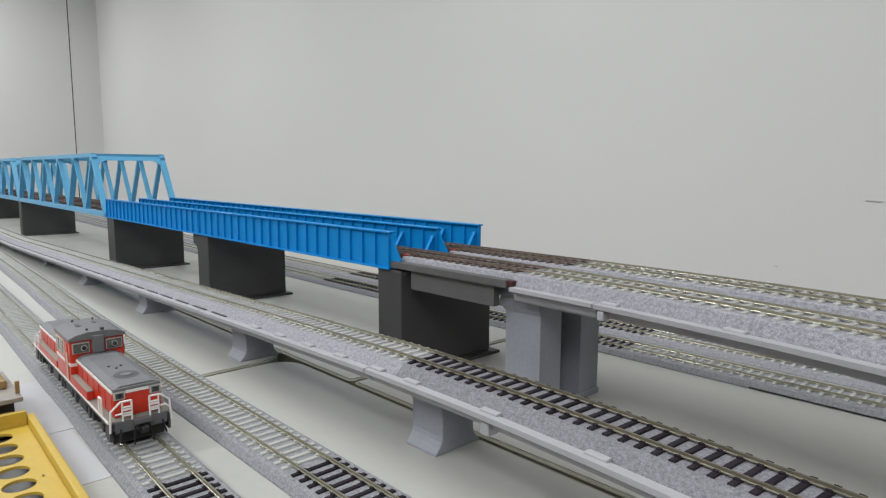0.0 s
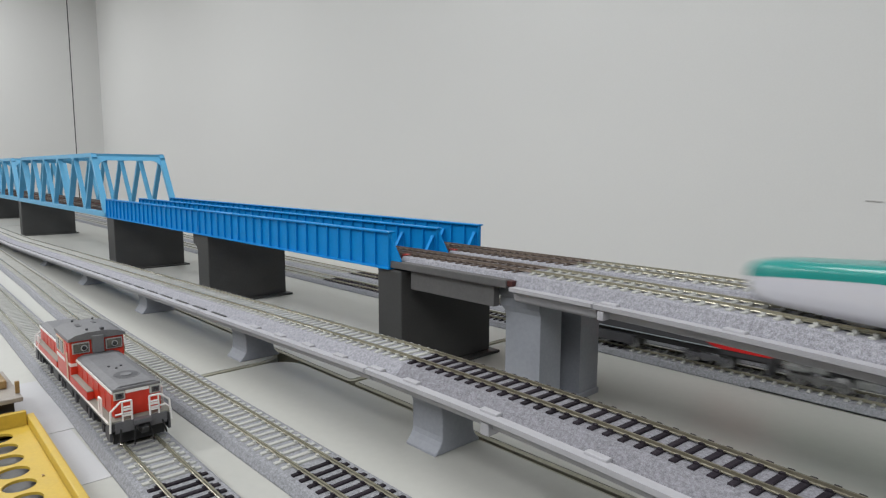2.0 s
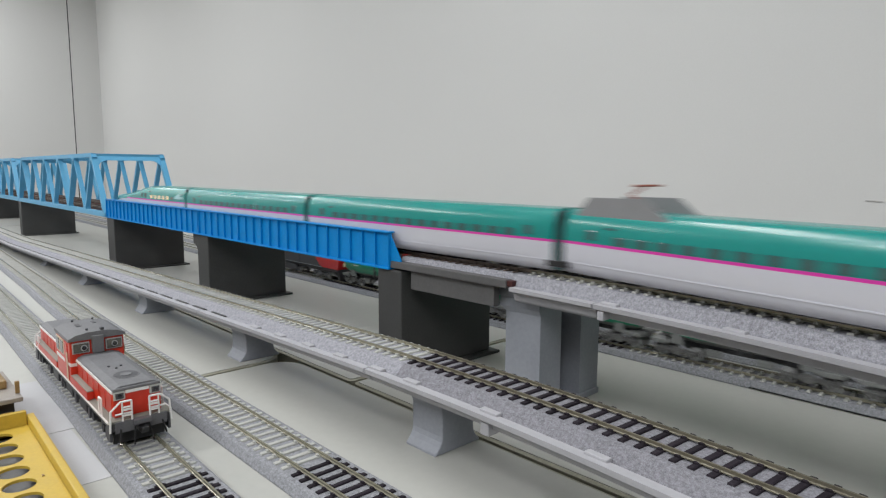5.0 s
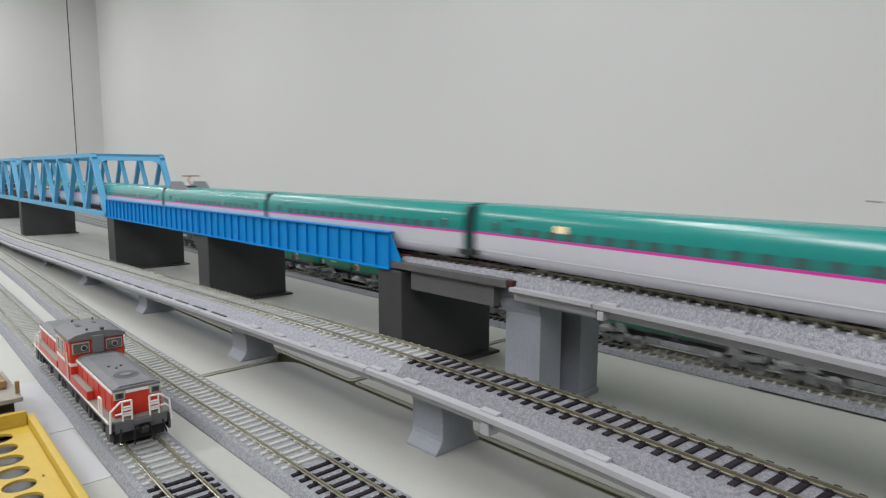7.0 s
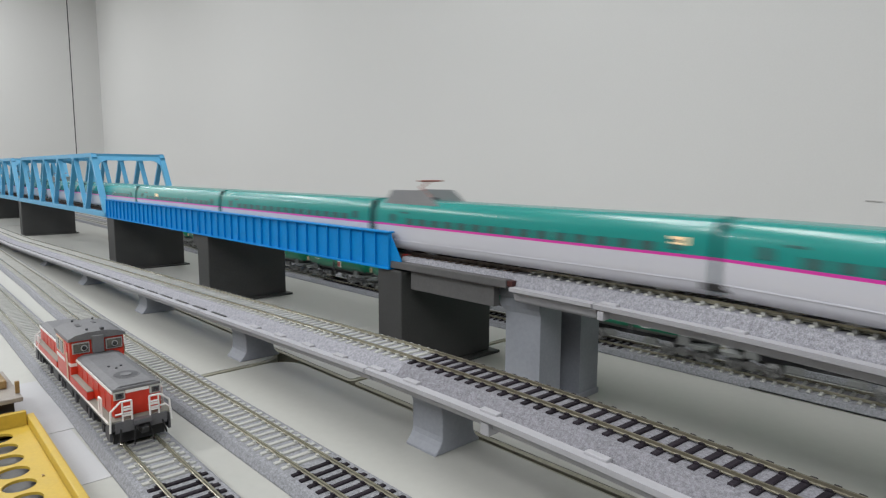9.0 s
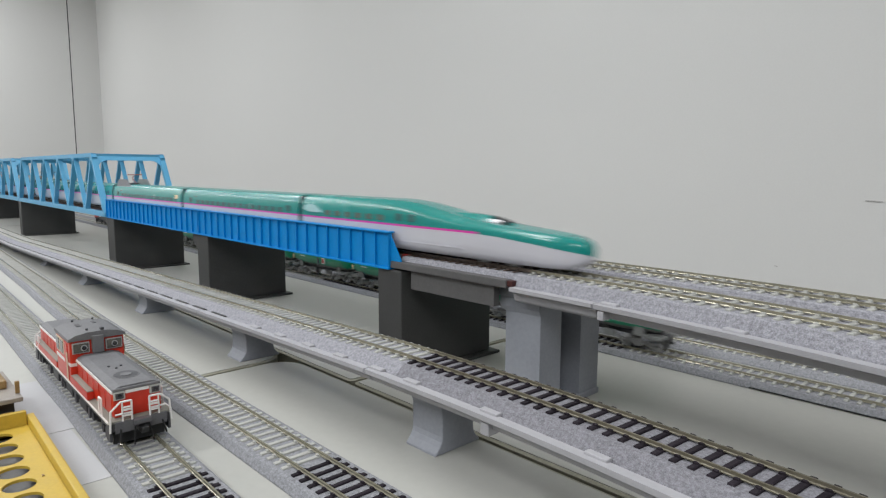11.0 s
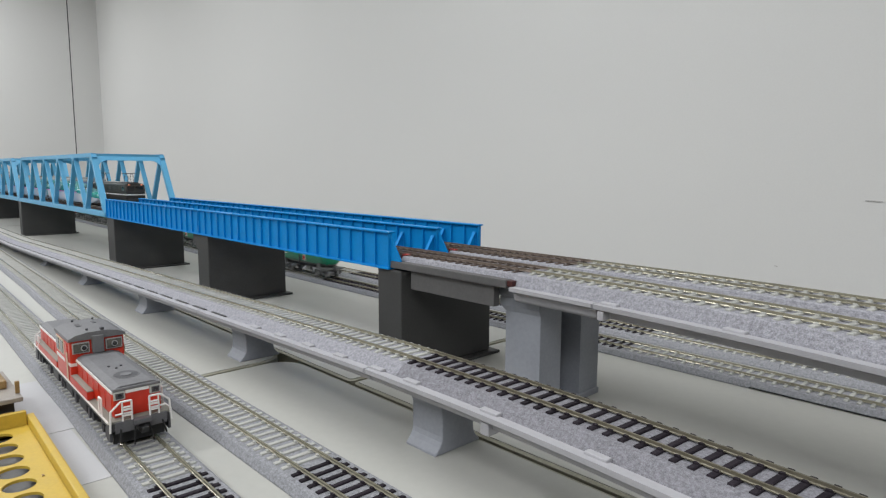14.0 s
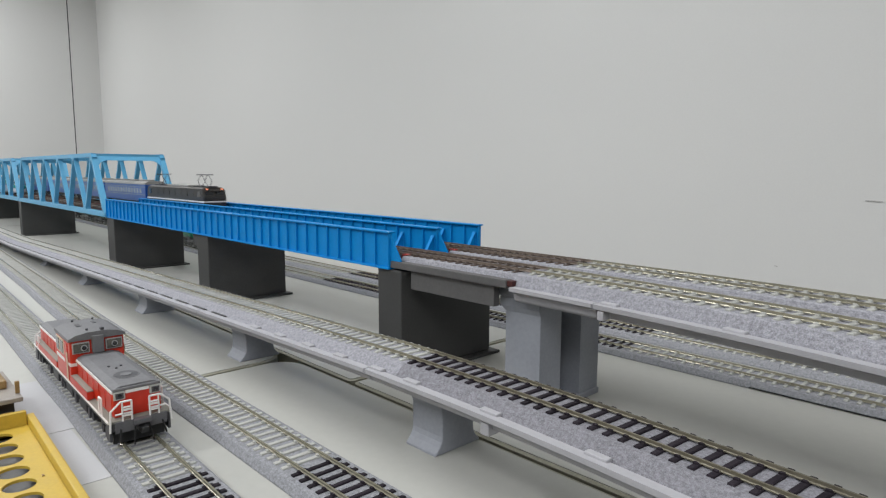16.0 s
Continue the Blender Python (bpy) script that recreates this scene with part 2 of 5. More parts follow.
for x0, x1 in ((-5.6, -3.70), (-3.697, -2.092), (-2.089, -0.4885), (-0.4855, 1.115), (1.118, 2.718), (2.721, 4.3)):
    table(x0, x1, -0.175, 0.2725, "pale grey laminate folding table under the tracks")
for x0, x1 in ((-5.6, -4.00), (-3.997, -2.200), (-2.197, -0.398), (-0.395, 1.40), (1.403, 3.20), (3.203, 4.3)):
    table(x0, x1, 0.2755, 0.7225, "pale grey laminate folding table under the tracks", 0.002)
for x0, x1 in ((1.118, 2.718), (2.721, 4.3)):
    table(x0, x1, -0.622, -0.178, "pale grey laminate folding table under the tracks")
for x0, x1 in ((2.721, 4.3),):
    table(x0, x1, -1.07, -0.625, "pale grey laminate folding table under the tracks")


# ---- tracks
RAIL_OUT = [(-0.0008, -0.0020), (0.0008, -0.0020), (0.0008, -0.0016), (0.0004, -0.0013), (0.0004, -0.0007), (0.00045, -0.0005), (0.00045, 0.0), (-0.00045, 0.0), (-0.00045, -0.0005), (-0.0004, -0.0007), (-0.0004, -0.0013), (-0.0008, -0.0016)]


def shifted(outline, d):
    return [(o + d, u) for o, u in outline]


def sleeper_mesh(name, mat):
    bm = bmesh.new()
    o = [(-0.0016, -0.0020), (0.0016, -0.0020), (0.0013, 0.0), (-0.0013, 0.0)]
    prism(bm, o, "Y", -0.0148, 0.0148)
    bmesh.ops.bevel(bm, geom=[e for e in bm.edges if e.verts[0].co.z > -0.001 and e.verts[1].co.z > -0.001], offset=0.0003, segments=1, affect="EDGES")
    for s in (-1, 1):
        for d in (-0.0019, 0.0019):
            block(bm, -0.0010, 0.0010, s * 0.00885 + d - 0.0007, s * 0.00885 + d + 0.0007, -0.0002, 0.0008)
    me = bpy.data.meshes.new(name)
    bm.normal_update()
    bm.to_mesh(me)
    bm.free()
    me.materials.append(mat)
    return me


PITCH_SLEEPER = 0.0079
SLEEPERS = {"wood": sleeper_mesh("wood_sleeper", M_SLEEPER), "concrete": sleeper_mesh("concrete_sleeper", M_SLEEPER_LT), "brown": sleeper_mesh("brown_sleeper", M_SLEEPER_BR)}
TRACK_JOBS = []


def track(name, label, line, x0, x1, zones, near, bed=True, bed_mat=None, half=(0.0178, 0.0205), deep=0.0085, cuts=(), rails=None, bed_from=None, near_half=None, lifted=9.0):
    """rails along a line; zones: list of (from, to, sleeper kind); the sleepers inside near are parts."""
    t = thing(name, label, "model railway track", "tracks")
    step = 0.02
    if bed:
        a, b = half
        na, nb = near_half or half
        o = [(-nb, -deep + 0.0002), (-nb + 0.0002, -deep + 0.0012), (-na, -0.0034), (-na + 0.0012, -0.0029), (a - 0.0012, -0.0029), (a, -0.0034), (b - 0.0002, -deep + 0.0012), (b, -deep + 0.0002)]
        edges = [bed_from if bed_from is not None else x0, *cuts, x1]
        for p, q in zip(edges, edges[1:]):
            # lifted pieces get a black set-back strip in place of their shadow gap
            if p > lifted:
                part("base_strip", sweep(bmesh.new(), [(-nb + 0.003, -deep + 0.0001), (-nb + 0.003, -deep + 0.0030), (b - 0.003, -deep + 0.0030), (b - 0.003, -deep + 0.0001)], line, p + 0.001, q - 0.001, step), M_GAP_BLACK, t, "black strip standing for the shadow gap under the lifted ballast")
            part("roadbed", sweep(bmesh.new(), o if p <= lifted else [(-nb, -deep + 0.0016), *o[2:6], (b, -deep + 0.0016)], line, p + 0.00012, q - 0.00012, step), M_BALLAST_DK if near_half and p > -0.28 else (bed_mat or M_BALLAST), t)
    for s in (-1, 1):
        for p, q, mat in (rails or [(x0, x1, M_RAIL)]):
            part("rail", sweep(bmesh.new(), shifted(RAIL_OUT, s * 0.00885), line, p, q, step), mat, t)
    TRACK_JOBS.append((t, line, zones, near))
    return t


track("railway_track", "front ballasted track with a red diesel engine standing on it", LINE_FRONT, -5.2, 1.6, [(-5.2, -0.317, "concrete"), (-0.317, 1.6, "wood")], (-1.7, 0.0), cuts=(-1.545, -1.299, -1.053, -0.807, -0.561, -0.315, -0.069))
track("railway_track", "empty second track with concrete and dark sleepers on grey ballast", LINE_SECOND, -5.2, 1.6, [(-5.2, -0.2835, "concrete"), (-0.2835, 1.6, "wood")], (-1.7, 0.0), cuts=(-1.511, -1.265, -1.019, -0.773, -0.527, -0.281, -0.035))
track("railway_track", "ballasted track at the back that carries a tank train", LINE_GROUND, -5.3, 4.2, [(-5.3, -0.78, "concrete"), (-0.78, -0.286, "wood"), (-0.286, 4.2, "concrete")], (-1.5, 0.2), cuts=(-1.52, -1.28, -1.03, -0.78, -0.534, -0.304, -0.178, 0.1), lifted=-0.2)
track("railway_track", "empty rearmost track on grey ballast", LINE_REAR, -5.3, 4.2, [(-5.3, -0.80, "concrete"), (-0.80, -0.30, "wood"), (-0.30, 4.2, "concrete")], (-1.4, 0.2), cuts=(-1.538, -1.292, -1.046, -0.80, -0.548, -0.318, -0.178, 0.09))

# ---- middle viaduct: single track on a falling grade
MID_DECK = [(-0.0290, -0.0115), (-0.0302, -0.0105), (-0.0302, -0.0079), (-0.0248, -0.0079), (-0.0243, -0.0100), (0.0165, -0.0100), (0.0170, -0.0081), (0.0195, -0.0081), (0.0200, -0.0130), (0.0185, -0.0180), (-0.0205, -0.0183), (-0.0245, -0.0160), (-0.0258, -0.0127)]
MID_X = [-2.02 + 0.2462 * i for i in range(0, 13)]
mid = thing("viaduct", "light grey single-track viaduct with low kerbs falling gently away", "viaduct", "viaducts")
for p, q in zip(MID_X, MID_X[1:]):
    deck = part("deck", sweep(bmesh.new(), MID_DECK, LINE_MID, p + 0.0006, q - 0.0006, 0.02), M_VIADUCT, mid)
MID_BLOCK = bpy.data.meshes.new("kerb_block")
bm = boxed(-0.0058, 0.0058, -0.0020, 0.0020, -0.0008, 0.0013, 0.0006)
bm.to_mesh(MID_BLOCK)
bm.free()
MID_BLOCK.materials.append(M_VIADUCT)
# dark raised bar that imitates the shaded gaps along the kerb
MID_GAP_SHADE = bpy.data.meshes.new("kerb_slot")
bm = boxed(-0.0132, 0.0132, -0.0009, 0.0011, -0.0010, 0.0007)
bm.to_mesh(MID_GAP_SHADE)
bm.free()
MID_GAP_SHADE.materials.append(M_PIER_DARK)
for x in (-0.4435, -0.4060, -0.3676, -0.3290, -0.2902, -0.2590, -0.1990, -0.1365, -0.0750, -0.0135, 0.0480):
    y, z, a = LINE_MID(x)
    share("kerb_block", MID_BLOCK, mid, pose(x, y - 0.0250, z - 0.0079, 0, 0, math.degrees(a)))
# shade of the farther kerb gaps, set in as dark bars
for i in range(36):
    x = -0.5111 - 0.0401 * i
    y, z, a = LINE_MID(x)
    share("kerb_slot", MID_GAP_SHADE, mid, pose(x, y - 0.0244, z - 0.0079, 0, math.degrees(math.atan(MID_FALL)) * -1 if x < MID_TOP else 0, 0))
y, z, a = LINE_MID(-0.2000)
part("drain_box", boxed(-0.2030, -0.1975, y - 0.0280, y - 0.0200, z - 0.0190, z - 0.0125, 0.0006), M_VIADUCT, mid)
track("railway_track", "empty track with concrete and dark sleepers on the middle viaduct", LINE_MID, -2.0, 0.9, [(-2.0, -0.2775, "concrete"), (-0.2775, 0.9, "wood")], (-1.9, 0.1), bed_mat=M_BALLAST_LT, half=(0.0160, 0.0165), deep=0.0100, near_half=(0.0180, 0.0240), cuts=(-1.753, -1.506, -1.26, -1.014, -0.768, -0.521, -0.275, -0.029), rails=[(-2.0, -0.2775, M_RAIL), (-0.2775, 0.9, M_RAIL_OLIVE)])


def mid_pier(x):
    y, z, a = LINE_MID(x)
    top = z - 0.0195
    t = thing("viaduct_pier", "blue-grey flared pier under the middle viaduct", "pier", "middle viaduct piers", at=(x, y + 0.0070 if x < -0.2 else y, 0.0))
    t.rotation_euler = (0, 0, a)
    if top < 0.004:
        return
    w, d, hh = 0.0133, 0.0128, top
    foot, head = min(0.0072, 0.3 * hh), min(0.0075, 0.3 * hh)
    side = [(d + 0.0056, 0.0), (d + 0.0053, 0.0012), (d + 0.0022, 0.62 * foot), (d + 0.0006, foot), (d, 1.4 * foot), (d, hh - 1.35 * head), (d + 0.0006, hh - head), (d + 0.0022, hh - 0.6 * head), (d + 0.0046, hh - 0.0012), (d + 0.0048, hh)]
    bm = prism(bmesh.new(), side + [(-p, q) for p, q in reversed(side)], "X", -w, w)
    bmesh.ops.bevel(bm, geom=[e for e in bm.edges if abs(e.verts[0].co.x - e.verts[1].co.x) < 0.0001], offset=0.0005, segments=1, affect="EDGES")
    part("shaft", bm, M_PIER_GREY, t)
    part("cap", boxed(-w - 0.0010, w + 0.0010, -d - 0.0052, d + 0.0052, hh, hh + 0.0012, 0.0004), M_PIER_GREY, t)


for i in range(10):
    mid_pier(-0.2675 - 0.2462 * (i - 1))

# ---- upper double-track viaduct
UP_DECK = [(-0.0245, -0.0138), (-0.0275, -0.0128), (-0.0275, -0.0105), (-0.0215, -0.0105), (-0.0210, -0.0125), (0.0235, -0.0125), (0.0235, -0.0200), (-0.0200, -0.0206), (-0.0218, -0.0190), (-0.0228, -0.0150)]
DEEP_DECK = [(-0.0240, -0.0142), (-0.0272, -0.0132), (-0.0275, -0.0105), (-0.0215, -0.0105), (-0.0210, -0.0125), (0.0235, -0.0125), (0.0235, -0.0192), (-0.0188, -0.0192), (-0.0200, -0.0186), (-0.0204, -0.0150)]
BK_DECK = [(-o, u) for o, u in reversed(UP_DECK)]
X_JOIN, X_END = -0.288, -0.2705


upper = thing("viaduct", "light grey double-track viaduct with low white kerbs", "viaduct", "viaducts")
UP_X = [-0.2655, -0.1980, 0.0302, 0.2764, 0.5226, 0.90, 1.3, 1.7, 2.1, 2.5, 2.9, 3.3, 3.7]
for p, q in zip(UP_X, UP_X[1:]):
    part("deck", sweep(bmesh.new(), DEEP_DECK if p > -0.25 else UP_DECK, LINE_NEAR, p + 0.0006, q - 0.0006, 0.02), M_VIADUCT, upper)
    part("deck", sweep(bmesh.new(), BK_DECK, LINE_BACK, p + 0.0006, q - 0.0006, 0.02), M_VIADUCT, upper)
for x in (-0.1915, -0.1180):
    y, z, a = LINE_NEAR(x)
    share("kerb_block", MID_BLOCK, upper, pose(x, y - 0.0222, z - 0.0105, 0, 0, math.degrees(a)))
for x in (-0.1945,):
    y, z, a = LINE_NEAR(x)
    part("drain_box", boxed(x - 0.002, x + 0.002, y - 0.0272, y - 0.019, z - 0.0192, z - 0.0140, 0.0005), M_VIADUCT, upper)

# approach slab between the girder bridge and the viaduct
slab = thing("approach_slab", "dark grey concrete approach slab with side beams between bridge and viaduct", "bridge slab")
part("slab", boxed(-0.392, X_END, 0.3115, 0.4160, 0.0865, 0.0920, 0.0006), M_SLAB, slab)
part("side_beam", boxed(-0.371, X_JOIN + 0.004, 0.3150, 0.3210, 0.0715, 0.0864, 0.0005), M_SLAB, slab)
part("side_beam", boxed(-0.371, X_JOIN + 0.004, 0.4065, 0.4125, 0.0715, 0.0864, 0.0005), M_SLAB, slab)
part("end_plate", boxed(X_END + 0.0002, X_END + 0.0046, 0.3125, 0.4150, 0.0880, 0.0916, 0.0003), M_MAROON, slab, "dark red end plate")
M_RED_BRIGHT = material("bright_red_oxide", (0.33, 0.028, 0.02), 0.5, vary=0.2)
for yc in (0.3370, 0.3890):
    for s in (-1, 1):
        part("rail_bracket", boxed(-0.3905, -0.3835, yc + s * 0.0125 - 0.0022, yc + s * 0.0125 + 0.0022, 0.0921, 0.0968, 0.0004), M_RED_BRIGHT, slab, "small bright red bracket")

BR_RAILS = [(-3.50, -0.262, M_RAIL_BR), (-0.262, 4.0, M_RAIL)]
track("railway_track", "bridge track with brown sleepers running onto pale ballast", LINE_NEAR, -3.5, 3.65, [(-3.5, -0.262, "brown"), (-0.262, 3.65, "concrete")], (-1.9, 0.05), bed_mat=M_BALLAST_LT, half=(0.0180, 0.0212), deep=0.0122, cuts=(-0.2700, -0.026, 0.22), rails=BR_RAILS, bed_from=-0.386)
track("railway_track", "rear bridge track with brown sleepers running onto pale ballast", LINE_BACK, -5.4, 3.65, [(-5.4, -0.262, "brown"), (-0.262, 3.65, "concrete")], (-1.9, 0.05), bed_mat=M_BALLAST_LT, half=(0.0180, 0.0212), deep=0.0122, cuts=(-0.2700, -0.026, 0.22), rails=[(-5.4, -0.262, M_RAIL_BR), (-0.262, 4.0, M_RAIL)], bed_from=-0.386)


# ---- dark wall piers
def wall_pier(x, y0, y1, h, w=0.032, ledge=False):
    t = thing("bridge_pier", "dark grey wall-like bridge pier on a flat base plate", "bridge pier", "bridge piers", at=(x, 0, 0))
    bm = boxed(-w / 2, w / 2, y0, y1, 0.0025, h, 0.0012)
    part("shaft", bm, M_PIER_DARK, t)
    part("base_plate", boxed(-w / 2 - 0.007, w / 2 + 0.007, y0 - 0.004, y1 + 0.006, 0.0, 0.0025, 0.0004), M_PIER_DARK, t)
    if ledge:
        bm = bmesh.new()
        curve = [(-w / 2 - 0.014 + 0.014 * math.sin(radians(15 * i)), 0.0590 + 0.0125 * math.cos(radians(15 * i))) for i in range(7)]
        prism(bm, curve + [(-w / 2, h), (-w / 2 - 0.014, h)], "Y", y0 + 0.001, y1 - 0.001)
        part("bracket", bm, M_PIER_DARK, t, "sloping side bracket under the bearing")
    return t


wall_pier(-0.3935, 0.3116, 0.4150, 0.0850, 0.0300)
wall_pier(-0.7620, 0.3130, 0.4160, 0.0850, ledge=True)
wall_pier(-1.1200, 0.3100, 0.4200, 0.0850, 0.036)
for x in (-1.853, -2.563, -3.273):
    wall_pier(x, 0.3100, 0.4260, 0.0850, 0.030)


def column_pier(x, front, back, h):
    t = thing("viaduct_pier", "blue-grey viaduct pier with a deep recess in its side", "pier", "upper viaduct piers", at=(x, 0, 0))
    w = 0.0150
    dy = (back - front) / 3
    bm = bmesh.new()
    o = [(-w, front), (w, front), (w, front + dy), (w - 0.026, front + dy + 0.0005), (w - 0.026, back - dy - 0.0005), (w, back - dy), (w, back), (-w, back), (-w, back - dy), (-w + 0.002, back - dy - 0.0005), (-w + 0.002, front + dy + 0.0005), (-w, front + dy)]
    prism(bm, o, "Z", 0.0, h + 0.0111)
    part("shaft", bm, M_PIER_GREY, t)
    bm = bmesh.new()
    rings = [[bm.verts.new((sx, y, z)) for sx, y in ((-w - 2.4 * e, front - e), (w + 0.0002, front - e), (w + 0.0002, front + dy), (-w - 2.4 * e, front + dy))] for e, z in ((0.0001, h + 0.0030), (0.0017, h + 0.0066), (0.0017, h + 0.0128))]
    for p, q in zip(rings, rings[1:]):
        for i in range(4):
            bm.faces.new((p[i], p[(i + 1) % 4], q[(i + 1) % 4], q[i]))
    bm.faces.new(rings[0][::-1])
    bm.faces.new(rings[-1])
    bmesh.ops.recalc_face_normals(bm, faces=bm.faces)
    part("flared_cap", bm, M_PIER_GREY, t)
    if x < -0.2:
        part("neck", boxed(-w - 0.0052, -0.0005, front - 0.0016, back, h + 0.0129, 0.0860, 0.0004), M_PIER_GREY, t)
    part("bearing", boxed(-w + 0.002, w - 0.003, front - 0.0012, back + 0.0012, h + 0.0112, h + 0.0130, 0.0004), M_PIER_GREY, t)
    bm = boxed(-w - 0.0012, w + 0.0012, front - 0.0012, back + 0.0012, 0.0, 0.0045, 0.001)
    part("foot", bm, M_PIER_GREY, t)
    return t


column_pier(-0.2675, 0.3262, 0.3955, 0.0650)
for x in (0.0302, 0.5226, 1.3, 2.1, 2.9, 3.6):
    yc = (LINE_NEAR(x)[0] + LINE_BACK(x)[0]) / 2
    column_pier(x, yc - 0.0346, yc + 0.0346, 0.0660)

# ---- blue plate girders
G_TOP, G_BOT = 0.1148, 0.0858
G_PITCH = 0.0178
STIFF = bpy.data.meshes.new("stiffener")
bm = boxed(-0.0004, 0.0004, -0.0020, 0.0, G_BOT + 0.0012, G_TOP - 0.0012)
bm.to_mesh(STIFF)
bm.free()
STIFF.materials.append(M_GIRDER)


def girder_span(x0, x1):
    t = thing("girder_bridge", "bright blue double-track plate girder bridge span", "bridge", "girder spans")
    n = round((x1 - x0) / G_PITCH)
    for y in (0.3116, 0.3635, 0.4145):
        web = part("girder_web", boxed(x0, x1, y, y + 0.0016, G_BOT, G_TOP), M_GIRDER, t)
        part("top_flange", boxed(x0 - 0.0006, x1 + 0.0006, y - 0.0026, y + 0.0042, G_TOP - 0.0006, G_TOP + 0.0006, 0.0003), M_GIRDER, web)
        part("bottom_flange", boxed(x0, x1, y - 0.0026, y + 0.0042, G_BOT - 0.0008, G_BOT + 0.0006, 0.0003), M_GIRDER, web)
        for i in range(n + 1):
            x = x0 + 0.0004 + (x1 - x0 - 0.0008) * i / n
            share("stiffener", STIFF, web, Matrix.Translation((x, y, 0)))
            if y > 0.36 and i % 3 == 1:
                share("stiffener", STIFF, web, Matrix.Translation((x, y + 0.0036, 0)))
        # knee braces to the floor
        for i in range(9):
            x = x1 - 0.0053 - 0.041 * i
            if y > 0.32:
                bm = bmesh.new()
                beam(bm, (x, y - 0.0115, 0.0925), (x, y - 0.0012, 0.1085), 0.0032, 0.0008)
                prism(bm, [(y - 0.0005, 0.0935), (y - 0.0005, 0.1075), (y - 0.0020, 0.1075), (y - 0.0105, 0.0935)], "X", x - 0.0003, x + 0.0003)
                part("knee_brace", bm, M_GIRDER, web)
        if y < 0.40:
            bm = prism(bmesh.new(), [(x1, G_TOP - 0.003), (x1, 0.0922), (x1 + 0.0125, 0.0922), (x1 + 0.0125, 0.0935)], "Y", y + 0.0002, y + 0.0014)
            part("end_gusset", bm, M_GIRDER, web)
    for i in range(n // 3 + 1):
        x = x0 + 0.004 + (x1 - x0 - 0.008) * i / (n // 3)
        part("floor_beam", boxed(x - 0.0012, x + 0.0012, 0.3134, 0.4143, 0.0866, 0.0915), M_RED_BR, t)
    for yc in (0.3370, 0.3890):
        for s in (-1, 1):
            part("stringer", boxed(x0 + 0.001, x1 - 0.001, yc + s * 0.008 - 0.001, yc + s * 0.008 + 0.001, 0.0916, 0.0936), M_RED_BR, t)
    return t


girder_span(-0.7640, -0.3920)
girder_span(-1.1385, -0.7665)


# ---- sky-blue trusses
def truss(x0, x1):
    t = thing("truss_bridge", "sky-blue double-track through truss bridge", "bridge", "truss spans")
    zb, zt = 0.0895, 0.1876
    yf, yk = 0.3125, 0.4250
    n = 6
    p = (x1 - x0) / n
    tops = [x0 + p * (i + 0.5) for i in range(n)]
    bots = [x0 + p * i for i in range(n + 1)]
    for y in (yf, yk):
        side = part("bottom_chord", boxed(x0 - 0.003, x1 + 0.003, y - 0.0040, y + 0.0040, zb - 0.0042, zb + 0.0042, 0.0006), M_TRUSS, t)
        part("top_chord", boxed(tops[0] - 0.002, tops[-1] + 0.002, y - 0.0040, y + 0.0040, zt - 0.0036, zt + 0.0036, 0.0006), M_TRUSS, side)
        for i in range(n):
            for j, (xb, w) in enumerate(((bots[i], 0.0074), (bots[i + 1], 0.0074))):
                end = (i == 0 and j == 0) or (i == n - 1 and j == 1)
                h = 0.0072 if end else (0.0052 if j == 0 else 0.0040)
                part("end_post" if end else "diagonal", beam(bmesh.new(), (xb, y, zb), (tops[i], y, zt), 0.0088 if end else w, h), M_TRUSS, side)
        for x in bots[1:-1]:
            part("gusset", prism(bmesh.new(), [(x - 0.010, zb + 0.003), (x + 0.010, zb + 0.003), (x + 0.006, zb + 0.010), (x - 0.006, zb + 0.010)], "Y", y - 0.0043, y + 0.0043), M_TRUSS, side)
        for x in tops:
            part("gusset", prism(bmesh.new(), [(x - 0.009, zt - 0.003), (x + 0.009, zt - 0.003), (x + 0.005, zt - 0.009), (x - 0.005, zt - 0.009)], "Y", y - 0.0043, y + 0.0043), M_TRUSS, side)
    # portals lie in the sloping end planes: a beam with rounded knees
    for xb, xt in ((bots[0], tops[0]), (bots[-1], tops[-1])):
        k = (xt - xb) / (zt - zb)
        depth, r = 0.0085, 0.017
        o = [(yf, zt + 0.003), (yk, zt + 0.003), (yk, zt - depth - r)]
        for i in range(7):
            a = radians(90 * i / 6)
            o.append((yk - 0.003 - r + r * math.cos(a), zt - depth - r + r * math.sin(a)))
        for i in range(7):
            a = radians(90 + 90 * i / 6)
            o.append((yf + 0.003 + r + r * math.cos(a), zt - depth - r + r * math.sin(a)))
        o.append((yf, zt - depth - r))
        bm = bmesh.new()
        f = [bm.verts.new((xt + k * (q - zt) - 0.0012, s, q)) for s, q in o]
        g = [bm.verts.new((xt + k * (q - zt) + 0.0012, s, q)) for s, q in o]
        m = len(o)
        bm.faces.new(f)
        bm.faces.new(g[::-1])
        for i in range(m):
            bm.faces.new((f[i], g[i], g[(i + 1) % m], f[(i + 1) % m]))
        bmesh.ops.triangulate(bm, faces=[q for q in bm.faces if len(q.verts) > 4])
        bmesh.ops.recalc_face_normals(bm, faces=bm.faces)
        part("portal", bm, M_TRUSS, t)
    for x in tops:
        part("top_strut", boxed(x - 0.002, x + 0.002, yf + 0.003, yk - 0.003, zt - 0.0025, zt + 0.0028), M_TRUSS, t)
    for a, b in zip(tops, tops[1:]):
        part("top_brace", beam(bmesh.new(), (a, yf + 0.003, zt), (b, yk - 0.003, zt), 0.002, 0.002), M_TRUSS, t)
